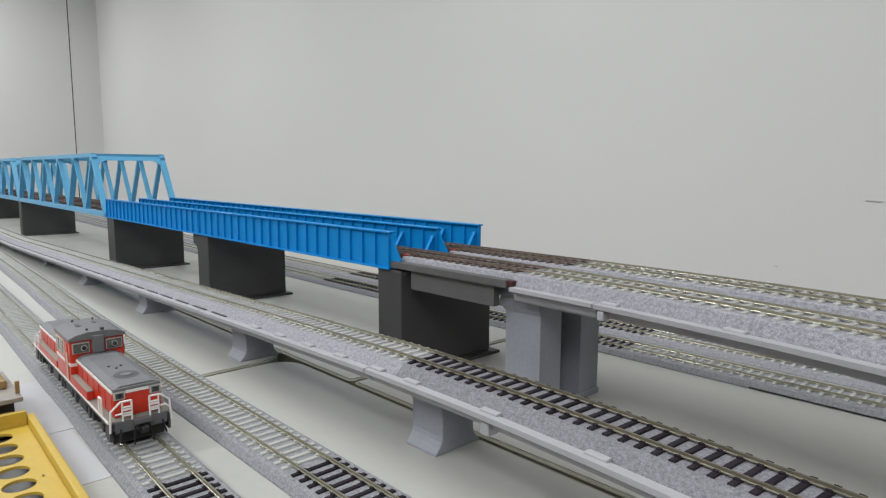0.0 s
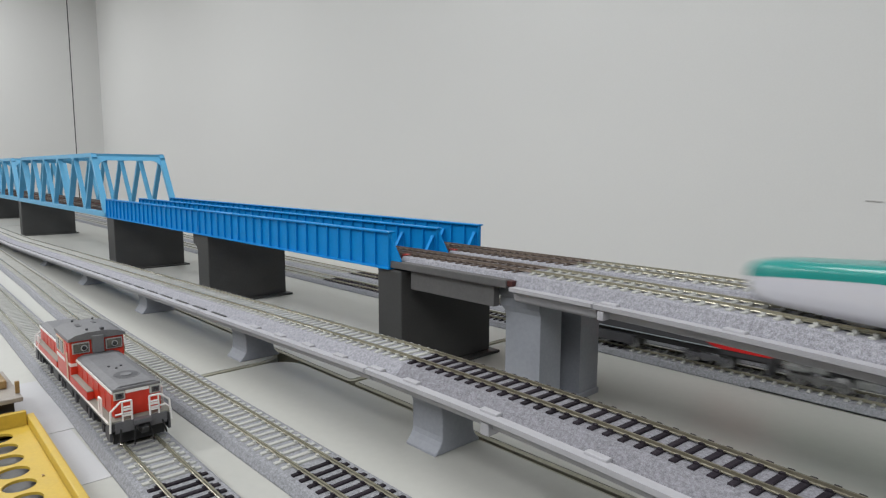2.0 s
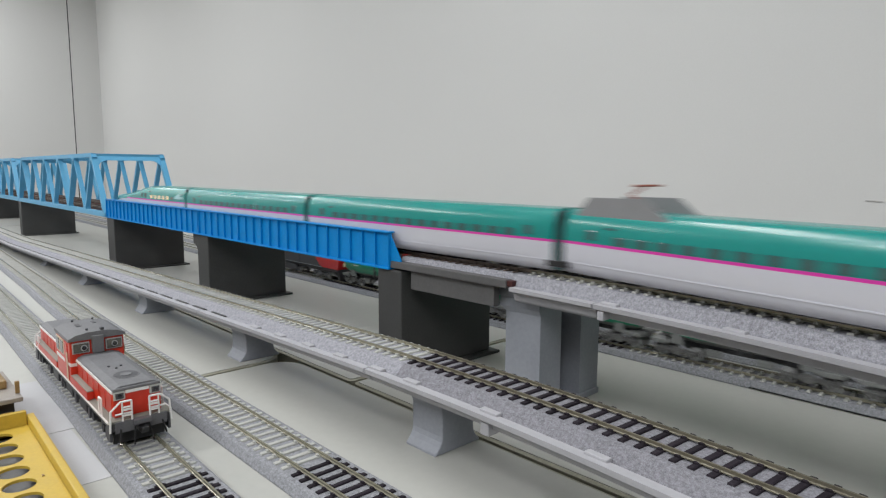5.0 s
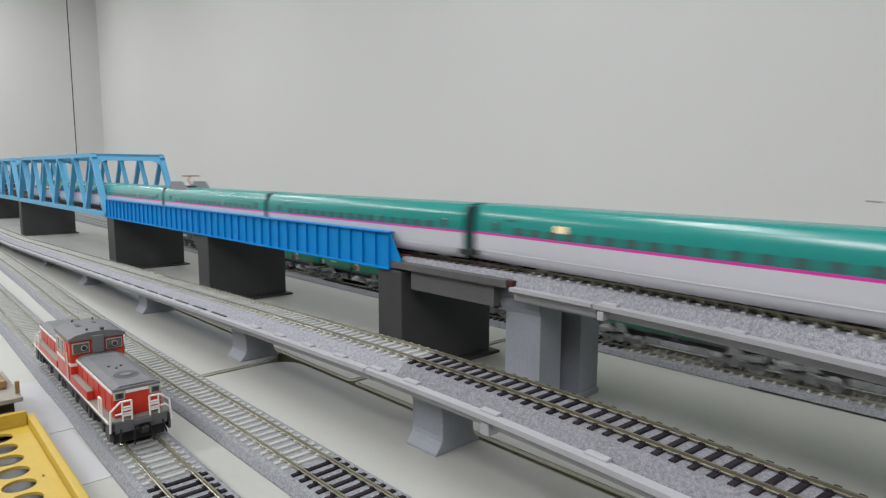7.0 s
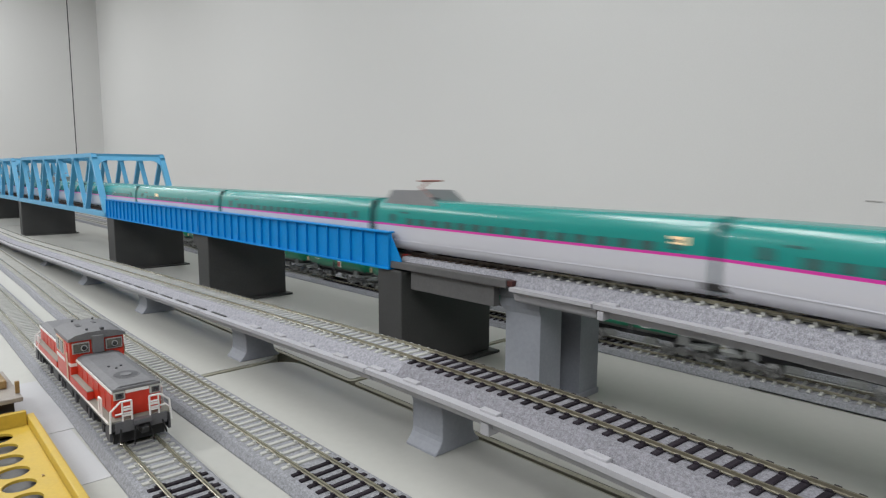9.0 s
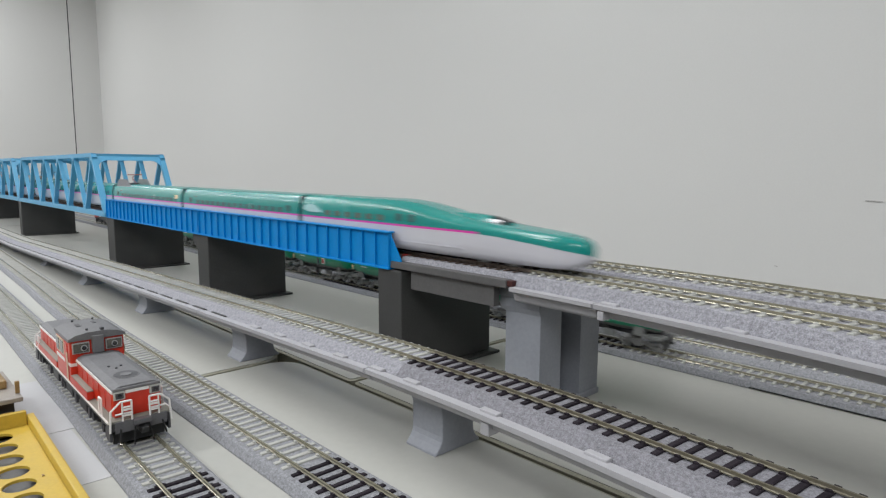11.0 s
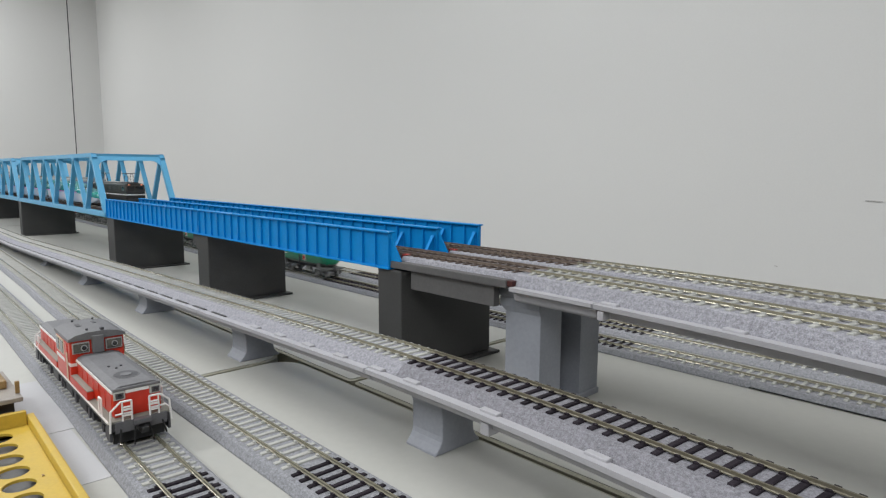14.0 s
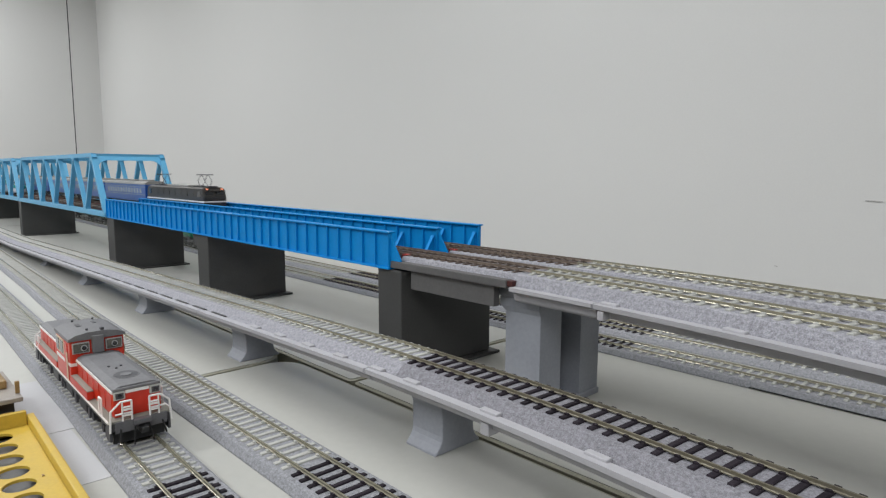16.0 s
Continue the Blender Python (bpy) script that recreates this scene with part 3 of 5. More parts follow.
        part("top_brace", beam(bmesh.new(), (b, yf + 0.003, zt - 0.0022), (a, yk - 0.003, zt - 0.0022), 0.002, 0.002), M_TRUSS, t)
    for x in bots:
        part("floor_beam", boxed(x - 0.0016, x + 0.0016, yf + 0.003, yk - 0.003, 0.0862, 0.0915), M_TRUSS, t)
    for yc in (0.3370, 0.3890):
        for s in (-1, 1):
            part("stringer", boxed(x0, x1, yc + s * 0.008 - 0.001, yc + s * 0.008 + 0.001, 0.0916, 0.0936), M_RED_BR, t)
    return t


truss(-1.8460, -1.1460)
truss(-2.5560, -1.8560)
truss(-3.2660, -2.5660)
far = thing("viaduct", "grey double-track viaduct beyond the truss bridges", "viaduct", "viaducts")
part("deck", boxed(-5.5, -3.272, 0.3100, 0.4240, 0.0780, 0.0936, 0.001), M_VIADUCT, far)
for x in (-3.9, -4.5, -5.1):
    wall_pier(x, 0.3100, 0.4240, 0.0780, 0.03)
track("railway_track", "track on the far viaduct with brown sleepers", LINE_NEAR, -5.45, -3.502, [(-5.45, -3.502, "brown")], (0, 0), bed=False, rails=[(-5.45, -3.502, M_RAIL_BR)])

# ---- red diesel engine standing on the front track
M_RED = material("orange_red_paint", (0.53, 0.028, 0.010), 0.38, vary=0.06, scale=80, fine=600, coat=0.15)
M_ROOF = material("grey_roof_paint", (0.15, 0.15, 0.157), 0.6, vary=0.12, scale=90, fine=700)
M_WALKWAY = material("grey_green_walkway", (0.24, 0.235, 0.20), 0.6, vary=0.08)
M_WHITE = material("white_paint", (0.74, 0.73, 0.71), 0.45, vary=0.03)
M_BLACK = material("black_plastic", (0.015, 0.015, 0.016), 0.5, vary=0.2)
M_GREY_DK = material("dark_grey_frame", (0.055, 0.055, 0.06), 0.5, vary=0.15)
M_GLASS = material("dark_window_glass", (0.02, 0.022, 0.025), 0.08, vary=0.1, spec=0.8)
M_SILVER = material("dull_silver", (0.42, 0.42, 0.42), 0.4, metal=0.25)
M_LAMP_RIM = material("pale_lamp_rim", (0.42, 0.42, 0.40), 0.5, vary=0.05)
M_CAB_GLASS = material("olive_cab_glass", (0.10, 0.095, 0.08), 0.12, vary=0.3, scale=150, spec=0.7)
M_BEAM = material("mid_grey_beam", (0.105, 0.105, 0.112), 0.5, vary=0.12)
M_CREAM = material("cream_trim", (0.62, 0.55, 0.42), 0.5, vary=0.05)


def bogie(name, parent, x, axles=2, span=0.028, r=0.0053, frame_mat=None):
    t = new(name)
    t.parent = parent
    t.matrix_local = pose(x, 0, 0)
    t.empty_display_size = 0.01
    h = span / 2
    for s in (-1, 1):
        bm = boxed(-h - 0.006, h + 0.006, s * 0.0118 - 0.0012, s * 0.0118 + 0.0012, 0.0052, 0.0085, 0.0006)
        for i in range(axles):
            ax = -h + span * i / (axles - 1)
            block(bm, ax - 0.0026, ax + 0.0026, s * 0.0130 - 0.0012, s * 0.0130 + 0.0012, 0.0030, 0.0072, 0.0005)
            for d in (-0.0045, 0.0045):
                rod(bm, (ax + d, s * 0.0128, 0.0052), (ax + d, s * 0.0128, 0.0100), 0.0012, 8)
        block(bm, -0.004, 0.004, s * 0.0125 - 0.0012, s * 0.0125 + 0.0012, 0.0035, 0.0100, 0.0005)
        part("side_frame", bm, frame_mat or M_BLACK, t)
    for i in range(axles):
        ax = -h + span * i / (axles - 1)
        bm = bmesh.new()
        for s in (-1, 1):
            disc(bm, (ax, s * 0.0082, r), r, 0.0022, "Y", 20)
            disc(bm, (ax, s * 0.0070, r), r + 0.0006, 0.0006, "Y", 20)
        rod(bm, (ax, -0.008, r), (ax, 0.008, r), 0.0012)
        part("wheelset", bm, M_SILVER, t)
    return t


def railing(bm, pts, r=0.0005):
    for a, b in zip(pts, pts[1:]):
        rod(bm, a, b, r, 6)


def diesel_engine(x, y, z):
    t = thing("diesel_locomotive", "orange-red model diesel locomotive with grey roof and white railings", "model locomotive", at=(x, y, z))
    L = 0.1050
    part("underframe", boxed(-L, L, -0.0165, 0.0165, 0.0105, 0.0150, 0.0006), M_GREY_DK, t)
    part("running_board", boxed(-L, L, -0.0183, 0.0183, 0.0151, 0.0166, 0.0004), M_WALKWAY, t, "grey-green walkway along the hoods")
    for s in (-1, 1):
        part("edge_stripe", boxed(-L, L, s * 0.0184 - 0.0003, s * 0.0184 + 0.0003, 0.0156, 0.0168), M_WHITE, t, "white edge stripe")
    for x0, x1, nm in ((0.0190, 0.1000, "hood"), (-0.1000, -0.0215, "hood")):
        h = part(nm, boxed(x0, x1, -0.0140, 0.0140, 0.0167, 0.0322, 0.0012), M_RED, t)
        o = [(-0.0142, 0.0322), (-0.0136, 0.0335), (-0.0092, 0.0349), (0.0092, 0.0349), (0.0136, 0.0335), (0.0142, 0.0322)]
        part("hood_top", prism(bmesh.new(), o, "X", x0 + 0.0002, x1 - 0.0002), M_ROOF, h, "grey hood top")
        for s in (-1, 1):
            part("stripe", boxed(x0, x1 + 0.0004, s * 0.0142 - 0.0003, s * 0.0142 + 0.0003, 0.0310, 0.0326), M_WHITE, h, "white stripe")
            for i in range(6):
                xx = x0 + 0.006 + (x1 - x0 - 0.016) * i / 5
                part("louvre_door", boxed(xx, xx + 0.008, s * 0.0141 - 0.0002, s * 0.0141 + 0.0002, 0.0185, 0.0295), M_RED, h)
    front = 0.1000
    part("nose_panel", boxed(front, front + 0.0006, -0.0136, 0.0136, 0.0168, 0.0315), M_RED, t)
    part("nose_stripe", boxed(front, front + 0.0010, -0.0068, 0.0068, 0.0304, 0.0322), M_WHITE, t, "white stripe across the nose")
    part("hood_lip", boxed(front - 0.0004, front + 0.0012, -0.0138, 0.0138, 0.0323, 0.0340, 0.0006), M_ROOF, t)
    for s in (-1, 1):
        lamp = part("headlight", boxed(front, front + 0.0016, s * 0.0104 - 0.0033, s * 0.0104 + 0.0033, 0.0272, 0.0322, 0.0005), M_LAMP_RIM, t, "pale grey square headlight frame")
        part("lens", boxed(front + 0.0014, front + 0.0019, s * 0.0104 - 0.0023, s * 0.0104 + 0.0023, 0.0281, 0.0313, 0.0002), M_GREY_DK, lamp)
        part("bulb", disc(bmesh.new(), (front + 0.0020, s * 0.0104, 0.0297), 0.0012, 0.0005, "X", 14), M_GLASS, lamp)
        for z in (0.0190, 0.0222):
            part("step_plate", boxed(L + 0.0002, L + 0.0020, s * 0.0080 - 0.0024, s * 0.0080 + 0.0024, z, z + 0.0008), M_WHITE, t, "small white step plate")
    fan = part("radiator_fan", disc(bmesh.new(), (0.080, 0.0, 0.0346), 0.0080, 0.0010, "Z", 32), M_ROOF, t)
    bm = bmesh.new()
    disc(bm, (0.080, 0, 0.0350), 0.0072, 0.0004, "Z", 32)
    part("grille", bm, M_GREY_DK, fan)
    part("fan_hub", disc(bmesh.new(), (0.080, 0, 0.0352), 0.0032, 0.0006, "Z", 24), M_ROOF, fan)
    for dx, dy in ((0.058, -0.004), (0.060, 0.003), (0.064, -0.001)):
        part("filler_cap", disc(bmesh.new(), (dx, dy, 0.0352), 0.0008, 0.0009, "Z", 12), M_GREY_DK, t)
    # cab
    cx0, cx1 = -0.0212, 0.0185
    cab = part("cab", boxed(cx0, cx1, -0.0178, 0.0178, 0.0150, 0.0452, 0.0008), M_RED, t)
    o = [(-0.0190, 0.0448), (-0.0184, 0.0465), (-0.0138, 0.0486), (-0.0064, 0.0498), (0.0064, 0.0498), (0.0138, 0.0486), (0.0184, 0.0465), (0.0190, 0.0448)]
    part("cab_roof", prism(bmesh.new(), o, "X", cx0 - 0.001, cx1 + 0.0012), M_ROOF, cab, "grey arched cab roof")
    part("white_band", boxed(cx0 - 0.0002, cx1 + 0.0002, -0.0181, 0.0181, 0.0275, 0.0298, 0.0003), M_WHITE, cab, "white band round the cab")
    for s in (-1, 1):
        fr = part("cab_window", boxed(cx1 + 0.0001, cx1 + 0.0010, s * 0.0108 - 0.0056, s * 0.0108 + 0.0056, 0.0360, 0.0434, 0.0003), M_SILVER, cab, "silver-framed cab window")
        part("pane", boxed(cx1 + 0.0008, cx1 + 0.0013, s * 0.0108 - 0.0048, s * 0.0108 + 0.0048, 0.0367, 0.0427), M_CAB_GLASS, fr)
        bm = disc(bmesh.new(), (cx1 + 0.0016, s * 0.0100 + 0.001, 0.0396), 0.0021, 0.0005, "X", 18)
        part("wiper_disc", bm, M_SILVER, fr)
        part("wiper_glass", disc(bmesh.new(), (cx1 + 0.0019, s * 0.0100 + 0.001, 0.0396), 0.0015, 0.0004, "X", 18), M_GLASS, fr)
        for wx in (-0.0185, -0.0070):
            w = part("side_window", boxed(wx, wx + 0.0100, s * 0.0180 - 0.0004, s * 0.0180 + 0.0004, 0.0325, 0.0428, 0.0003), M_CREAM, cab, "cream-framed side window")
            part("pane", boxed(wx + 0.001, wx + 0.0090, s * 0.0183 - 0.0004, s * 0.0183 + 0.0004, 0.0335, 0.0418), M_GLASS, w)
        part("side_door", boxed(0.0045, 0.0125, s * 0.0180 - 0.0003, s * 0.0180 + 0.0003, 0.0170, 0.0425), M_RED, cab)
        part("handrail", rod(bmesh.new(), (0.0145, s * 0.0189, 0.0175), (0.0145, s * 0.0189, 0.0370), 0.0005, 6), M_CREAM, cab)
    part("chimney_cover", boxed(cx1 - 0.001, cx1 + 0.0030, -0.0038, 0.0038, 0.0352, 0.0472, 0.0006), M_ROOF, cab, "grey exhaust cover between the windows")
    for dx, dy, lx, ly in ((-0.0050, -0.0065, 0.0040, 0.0016), (-0.0095, 0.0050, 0.0030, 0.0013)):
        part("roof_hatch", boxed(dx - lx, dx + lx, dy - ly, dy + ly, 0.0480, 0.0501, 0.0003), M_GREY_DK, cab)
    for dx, dy in ((-0.0190, -0.0070), (-0.0195, 0.0070), (0.0130, -0.0050)):
        part("roof_vent", disc(bmesh.new(), (dx, dy, 0.0500), 0.0008, 0.0022, "Z", 10), M_GREY_DK, cab)
    part("horn", disc(bmesh.new(), (0.0165, 0.004, 0.0504), 0.0012, 0.0030, "X", 12), M_GREY_DK, cab)
    # front and rear ends
    for e in (-1, 1):
        part("buffer_beam", boxed(e * L, e * (L + 0.0015), -0.0150, 0.0150, 0.0095, 0.0160, 0.0004), M_BEAM, t)
        part("end_step", boxed(e * (L - 0.001), e * (L + 0.0045), -0.0050, 0.0050, 0.0135, 0.0162, 0.0003), M_BEAM, t)
        part("coupler", boxed(e * L, e * (L + 0.0075), -0.0022, 0.0022, 0.0085, 0.0120, 0.0007), M_BLACK, t)
        bm = bmesh.new()
        for s in (-1, 1):
            rod(bm, (e * (L + 0.002), s * 0.004, 0.0120), (e * (L + 0.0045), s * 0.0055, 0.0020), 0.0005, 6)
            rod(bm, (e * (L + 0.002), s * 0.012, 0.0120), (e * (L + 0.0040), s * 0.0135, 0.0045), 0.0006, 6)
        part("brake_hose", bm, M_BLACK, t)
        part("snow_plough", prism(bmesh.new(), [(-0.0150, 0.0015), (0.0150, 0.0015), (0.0150, 0.0080), (-0.0150, 0.0080)], "X", e * (L - 0.006), e * (L - 0.004)), M_BLACK, t)
        for s in (-1, 1):
            xe = e * (L + 0.0008)
            for pts, r in (
                ([(xe, s * 0.0178, 0.0105), (xe, s * 0.0170, 0.0230), (xe, s * 0.0115, 0.0275), (xe, s * 0.0052, 0.0275), (xe, s * 0.0052, 0.0130)], 0.00062),
                ([(xe, s * 0.0145, 0.0205), (xe, s * 0.0052, 0.0205)], 0.00055),
                ([(xe, s * 0.0105, 0.0275), (xe, s * 0.0105, 0.0150)], 0.00055),
                ([(xe, s * 0.0105, 0.0240), (xe, s * 0.0052, 0.0240)], 0.00055),
                ([(e * (L - 0.014), s * 0.0180, 0.0166), (e * (L - 0.014), s * 0.0180, 0.0265), (e * (L - 0.019), s * 0.0180, 0.0265), (e * (L - 0.019), s * 0.0180, 0.0166)], 0.00062),
            ):
                bm = bmesh.new()
                railing(bm, pts, r)
                part("handrail", bm, M_WHITE, t, "white end handrail")
            part("step_ladder", boxed(e * (L - 0.0075), e * (L - 0.0005), s * 0.0170 - 0.0008, s * 0.0170 + 0.0008, 0.0045, 0.0140, 0.0003), M_GREY_DK, t)
    for s in (-1, 1):
        part("fuel_tank", boxed(-0.016, 0.020, s * 0.0135 - 0.0025, s * 0.0135 + 0.0025, 0.0045, 0.0104, 0.0010), M_BLACK, t)
        part("battery_box", boxed(0.0190, 0.0600, s * 0.0162 - 0.0020, s * 0.0162 + 0.0020, 0.0167, 0.0216, 0.0004), M_RED, t, "red side box")
        part("box_top", boxed(0.0192, 0.0600, s * 0.0162 - 0.0020, s * 0.0162 + 0.0020, 0.02165, 0.0224, 0.0003), M_WALKWAY, t, "grey-green box top")
        part("battery_side", boxed(0.0192, 0.0604, s * 0.0182 - 0.0002, s * 0.0182 + 0.0002, 0.0169, 0.0216), M_RED, t)
    for s in (-1, 1):
        part("rear_box", boxed(-0.0960, -0.0225, s * 0.0162 - 0.0020, s * 0.0162 + 0.0020, 0.0167, 0.0210, 0.0004), M_RED, t, "red side box")
        part("box_top", boxed(-0.0957, -0.0228, s * 0.0162 - 0.0020, s * 0.0162 + 0.0020, 0.02105, 0.0218, 0.0003), M_WALKWAY, t, "grey-green box top")
        part("rear_box_side", boxed(-0.0957, -0.0228, s * 0.0182 - 0.0002, s * 0.0182 + 0.0002, 0.0169, 0.0210), M_RED, t)
        for bx in (-0.094, -0.056, -0.018, 0.022, 0.056, 0.094):
            part("frame_step", boxed(bx - 0.002, bx + 0.002, s * 0.0160 - 0.0010, s * 0.0160 + 0.0010, 0.0040, 0.0104, 0.0003), M_GREY_DK, t)
    for s in (-1, 1):
        for bx, w in ((-0.0400, 0.009), (0.0385, 0.009)):
            part("air_tank", boxed(bx - w, bx + w, s * 0.0138 - 0.0024, s * 0.0138 + 0.0024, 0.0036, 0.0104, 0.0012), M_BLACK, t)
        for bx in (-0.086, -0.064, -0.011, 0.011, 0.064, 0.086):
            part("brake_cylinder", rod(bmesh.new(), (bx, s * 0.0138, 0.0070), (bx, s * 0.0166, 0.0070), 0.0026, 10), M_BLACK, t)
    for bx in (-0.075, 0.0, 0.075):
        bogie("bogie", t, bx, 2, 0.025)
    return t


engine = diesel_engine(-0.4755, LINE_FRONT(-0.4755)[0] - 0.0006, GROUND_Z)
engine.rotation_euler = (0, 0, math.atan(FRONT_SLOPE))
engine.scale = (1.02, 0.92, 0.97)

# ---- yellow tray with round holes and a small works vehicle on the table
M_YELLOW = material("yellow_plastic", (0.50, 0.345, 0.045), 0.45, vary=0.06, scale=70, fine=500)
M_BROWN = material("brown_plastic", (0.30, 0.19, 0.07), 0.5, vary=0.15)
M_DECK_BEIGE = material("beige_grey_plate", (0.29, 0.265, 0.235), 0.5, vary=0.15)
M_PAPER = material("white_paper", (0.46, 0.46, 0.47), 0.7, vary=0.02, scale=30)
M_GREYTRAY = material("grey_metal_floor", (0.13, 0.13, 0.135), 0.4, metal=0.2)

tray = thing("yellow_tray", "yellow plastic tray with a row of round holes on the table", "tray")
TX0, TX1, TY0, TY1 = -0.4500, -0.1300, -0.0080, 0.0742
part("front_rim", boxed(TX0, TX1, TY1 - 0.0040, TY1, 0.0020, 0.0130, 0.0008), M_YELLOW, tray)
part("rear_rim", boxed(TX0, TX1, TY0, TY0 + 0.0040, 0.0020, 0.0130, 0.0008), M_YELLOW, tray)
part("end_rim", boxed(TX0, TX0 + 0.0040, TY0 + 0.0042, TY1 - 0.0042, 0.0020, 0.0160, 0.0008), M_YELLOW, tray)
part("end_rim", boxed(TX1 - 0.0040, TX1, TY0 + 0.0042, TY1 - 0.0042, 0.0020, 0.0130, 0.0008), M_YELLOW, tray)
turn = Matrix.Translation((TX0, TY1, 0)) @ pose(0, 0, 0, 0, 0, -1.4) @ Matrix.Translation((-TX0, -TY1, 0))
tray.matrix_world = turn
# floor plate with holes cut through
bm = bmesh.new()
HY, HR, HP = 0.0532, 0.0074, 0.0182
ys = (TY0 + 0.0042, HY - HP / 2, HY + HP / 2, TY1 - 0.0042)
cells = []
x = TX0 + 0.0042
hx = TX0 + 0.018
while hx + HP / 2 < TX1 - 0.005:
    cells.append(hx)
    hx += HP
for z, up in ((0.0075, 1), (0.0060, -1)):
    x_l = cells[0] - HP / 2
    x_r = cells[-1] + HP / 2
    for a, b in ((ys[0], ys[1]), (ys[2], ys[3])):
        vs = [bm.verts.new(p) for p in ((x_l, a, z), (x_r, a, z), (x_r, b, z), (x_l, b, z))]
        bm.faces.new(vs if up > 0 else vs[::-1])
    for a, b in ((TX0 + 0.0042, x_l), (x_r, TX1 - 0.0042)):
        vs = [bm.verts.new(p) for p in ((a, ys[0], z), (b, ys[0], z), (b, ys[3], z), (a, ys[3], z))]
        bm.faces.new(vs if up > 0 else vs[::-1])
    for hx in cells:
        ring, box = [], []
        for i in range(24):
            a = radians(15 * i)
            c, s = math.cos(a), math.sin(a)
            k = min(HP / 2 / max(abs(c), 1e-6), HP / 2 / max(abs(s), 1e-6))
            ring.append(bm.verts.new((hx + HR * c, HY + HR * s, z)))
            box.append(bm.verts.new((hx + k * c, HY + k * s, z)))
        for i in range(24):
            j = (i + 1) % 24
            f = (ring[i], box[i], box[j], ring[j])
            bm.faces.new(f if up > 0 else f[::-1])
for hx in cells:
    lo = [bm.verts.new((hx + HR * math.cos(radians(15 * i)), HY + HR * math.sin(radians(15 * i)), 0.0060)) for i in range(24)]
    hi = [bm.verts.new((hx + HR * math.cos(radians(15 * i)), HY + HR * math.sin(radians(15 * i)), 0.0075)) for i in range(24)]
    for i in range(24):
        j = (i + 1) % 24
        bm.faces.new((lo[i], hi[i], hi[j], lo[j]))
part("perforated_floor", bm, M_YELLOW, tray)
part("base", boxed(TX0 + 0.002, TX1 - 0.002, TY0 + 0.002, TY1 - 0.002, 0.0, 0.0019), M_GREYTRAY, tray, "grey base plate under the holes")
part("clip", boxed(-0.3640, -0.3622, 0.0635, 0.0645, 0.0076, 0.0081), M_BROWN, tray)

sheet = thing("paper_sheet", "white paper sheet lying on the table by the front track", "paper sheet", "paper sheets")
part("sheet", boxed(-0.4395, -0.3550, 0.0760, 0.0915, 0.0, 0.0003), M_PAPER, sheet)
sheet2 = thing("paper_sheet", "creased white paper sheet lying on the table", "paper sheet", "paper sheets")
bm = bmesh.new()
prism(bm, [(-0.5600, 0.0002), (-0.4970, 0.0002), (-0.4690, 0.0005), (-0.4400, 0.0002), (-0.4400, 0.0005), (-0.4690, 0.0009), (-0.4970, 0.0006), (-0.5600, 0.0006)], "Y", 0.0560, 0.0955)
part("sheet", bm, M_PAPER, sheet2)

wk = thing("works_wagon", "grey and brown model works wagon beside the yellow tray", "model wagon", at=(-0.4870, 0.0405, 0.0))
part("deck", boxed(-0.0400, 0.0300, -0.030, 0.0300, 0.0190, 0.0220, 0.0008), M_DECK_BEIGE, wk)
part("frame", boxed(-0.0390, 0.0240, -0.026, 0.0260, 0.0060, 0.0189, 0.0006), M_GREY_DK, wk)
part("end_board", boxed(0.0190, 0.0210, 0.0275, 0.0300, 0.0221, 0.0300, 0.0005), M_BROWN, wk)
bm = boxed(-0.0240, 0.0060, -0.024, 0.0255, 0.0221, 0.0275, 0.0012)
block(bm, -0.0200, 0.0000, -0.020, 0.0220, 0.0275, 0.0325, 0.0012)
part("engine_block", bm, M_BROWN, wk, "brown machine block")
bm = bmesh.new()
for i in range(5):
    rod(bm, (0.0290, -0.018 + 0.009 * i, 0.0110), (0.0290, -0.018 + 0.009 * i + 0.006, 0.0110), 0.0028, 10)
part("roller", bm, M_BROWN, wk, "small brown rollers")
for s in (-1, 1):
    for xx in (-0.028, 0.028):
        part("wheel", disc(bmesh.new(), (xx, s * 0.018, 0.0055), 0.0055, 0.003, "Y", 20), M_BLACK, wk)

# ---- moving trains: positions along a line, in metres of track
def arc_table(line):
    xs = np.linspace(-6.5, 4.6, 4441)
    ys = np.array([line(x)[0] for x in xs])
    ss = np.concatenate([[0], np.cumsum(np.hypot(np.diff(xs), np.diff(ys)))])
    return xs, ss - np.interp(-0.30, xs, ss) - 0.30


ARCS = {"near": (LINE_NEAR, *arc_table(LINE_NEAR)), "back": (LINE_BACK, *arc_table(LINE_BACK)), "ground": (LINE_GROUND, *arc_table(LINE_GROUND))}


def rail_pose(key, s, base, flip=False):
    line, xs, ss = ARCS[key]
    pts = []
    for d in (-base, base):
        x = float(np.interp(s + d, ss, xs))
        y, z, a = line(x)
        pts.append(Vector((x, y, z)))
    c, d = (pts[0] + pts[1]) / 2, pts[1] - pts[0]
    return pose(c.x, c.y, c.z, 0, 0, math.degrees(math.atan2(d.y, d.x)) + (180 if flip else 0))


MOVERS = []


def runs(ob, key, knots, offset, base, flip=False):
    MOVERS.append((ob, key, knots, offset, base, flip))
    ob.matrix_world = rail_pose(key, knots[0][1] + offset, base, flip)


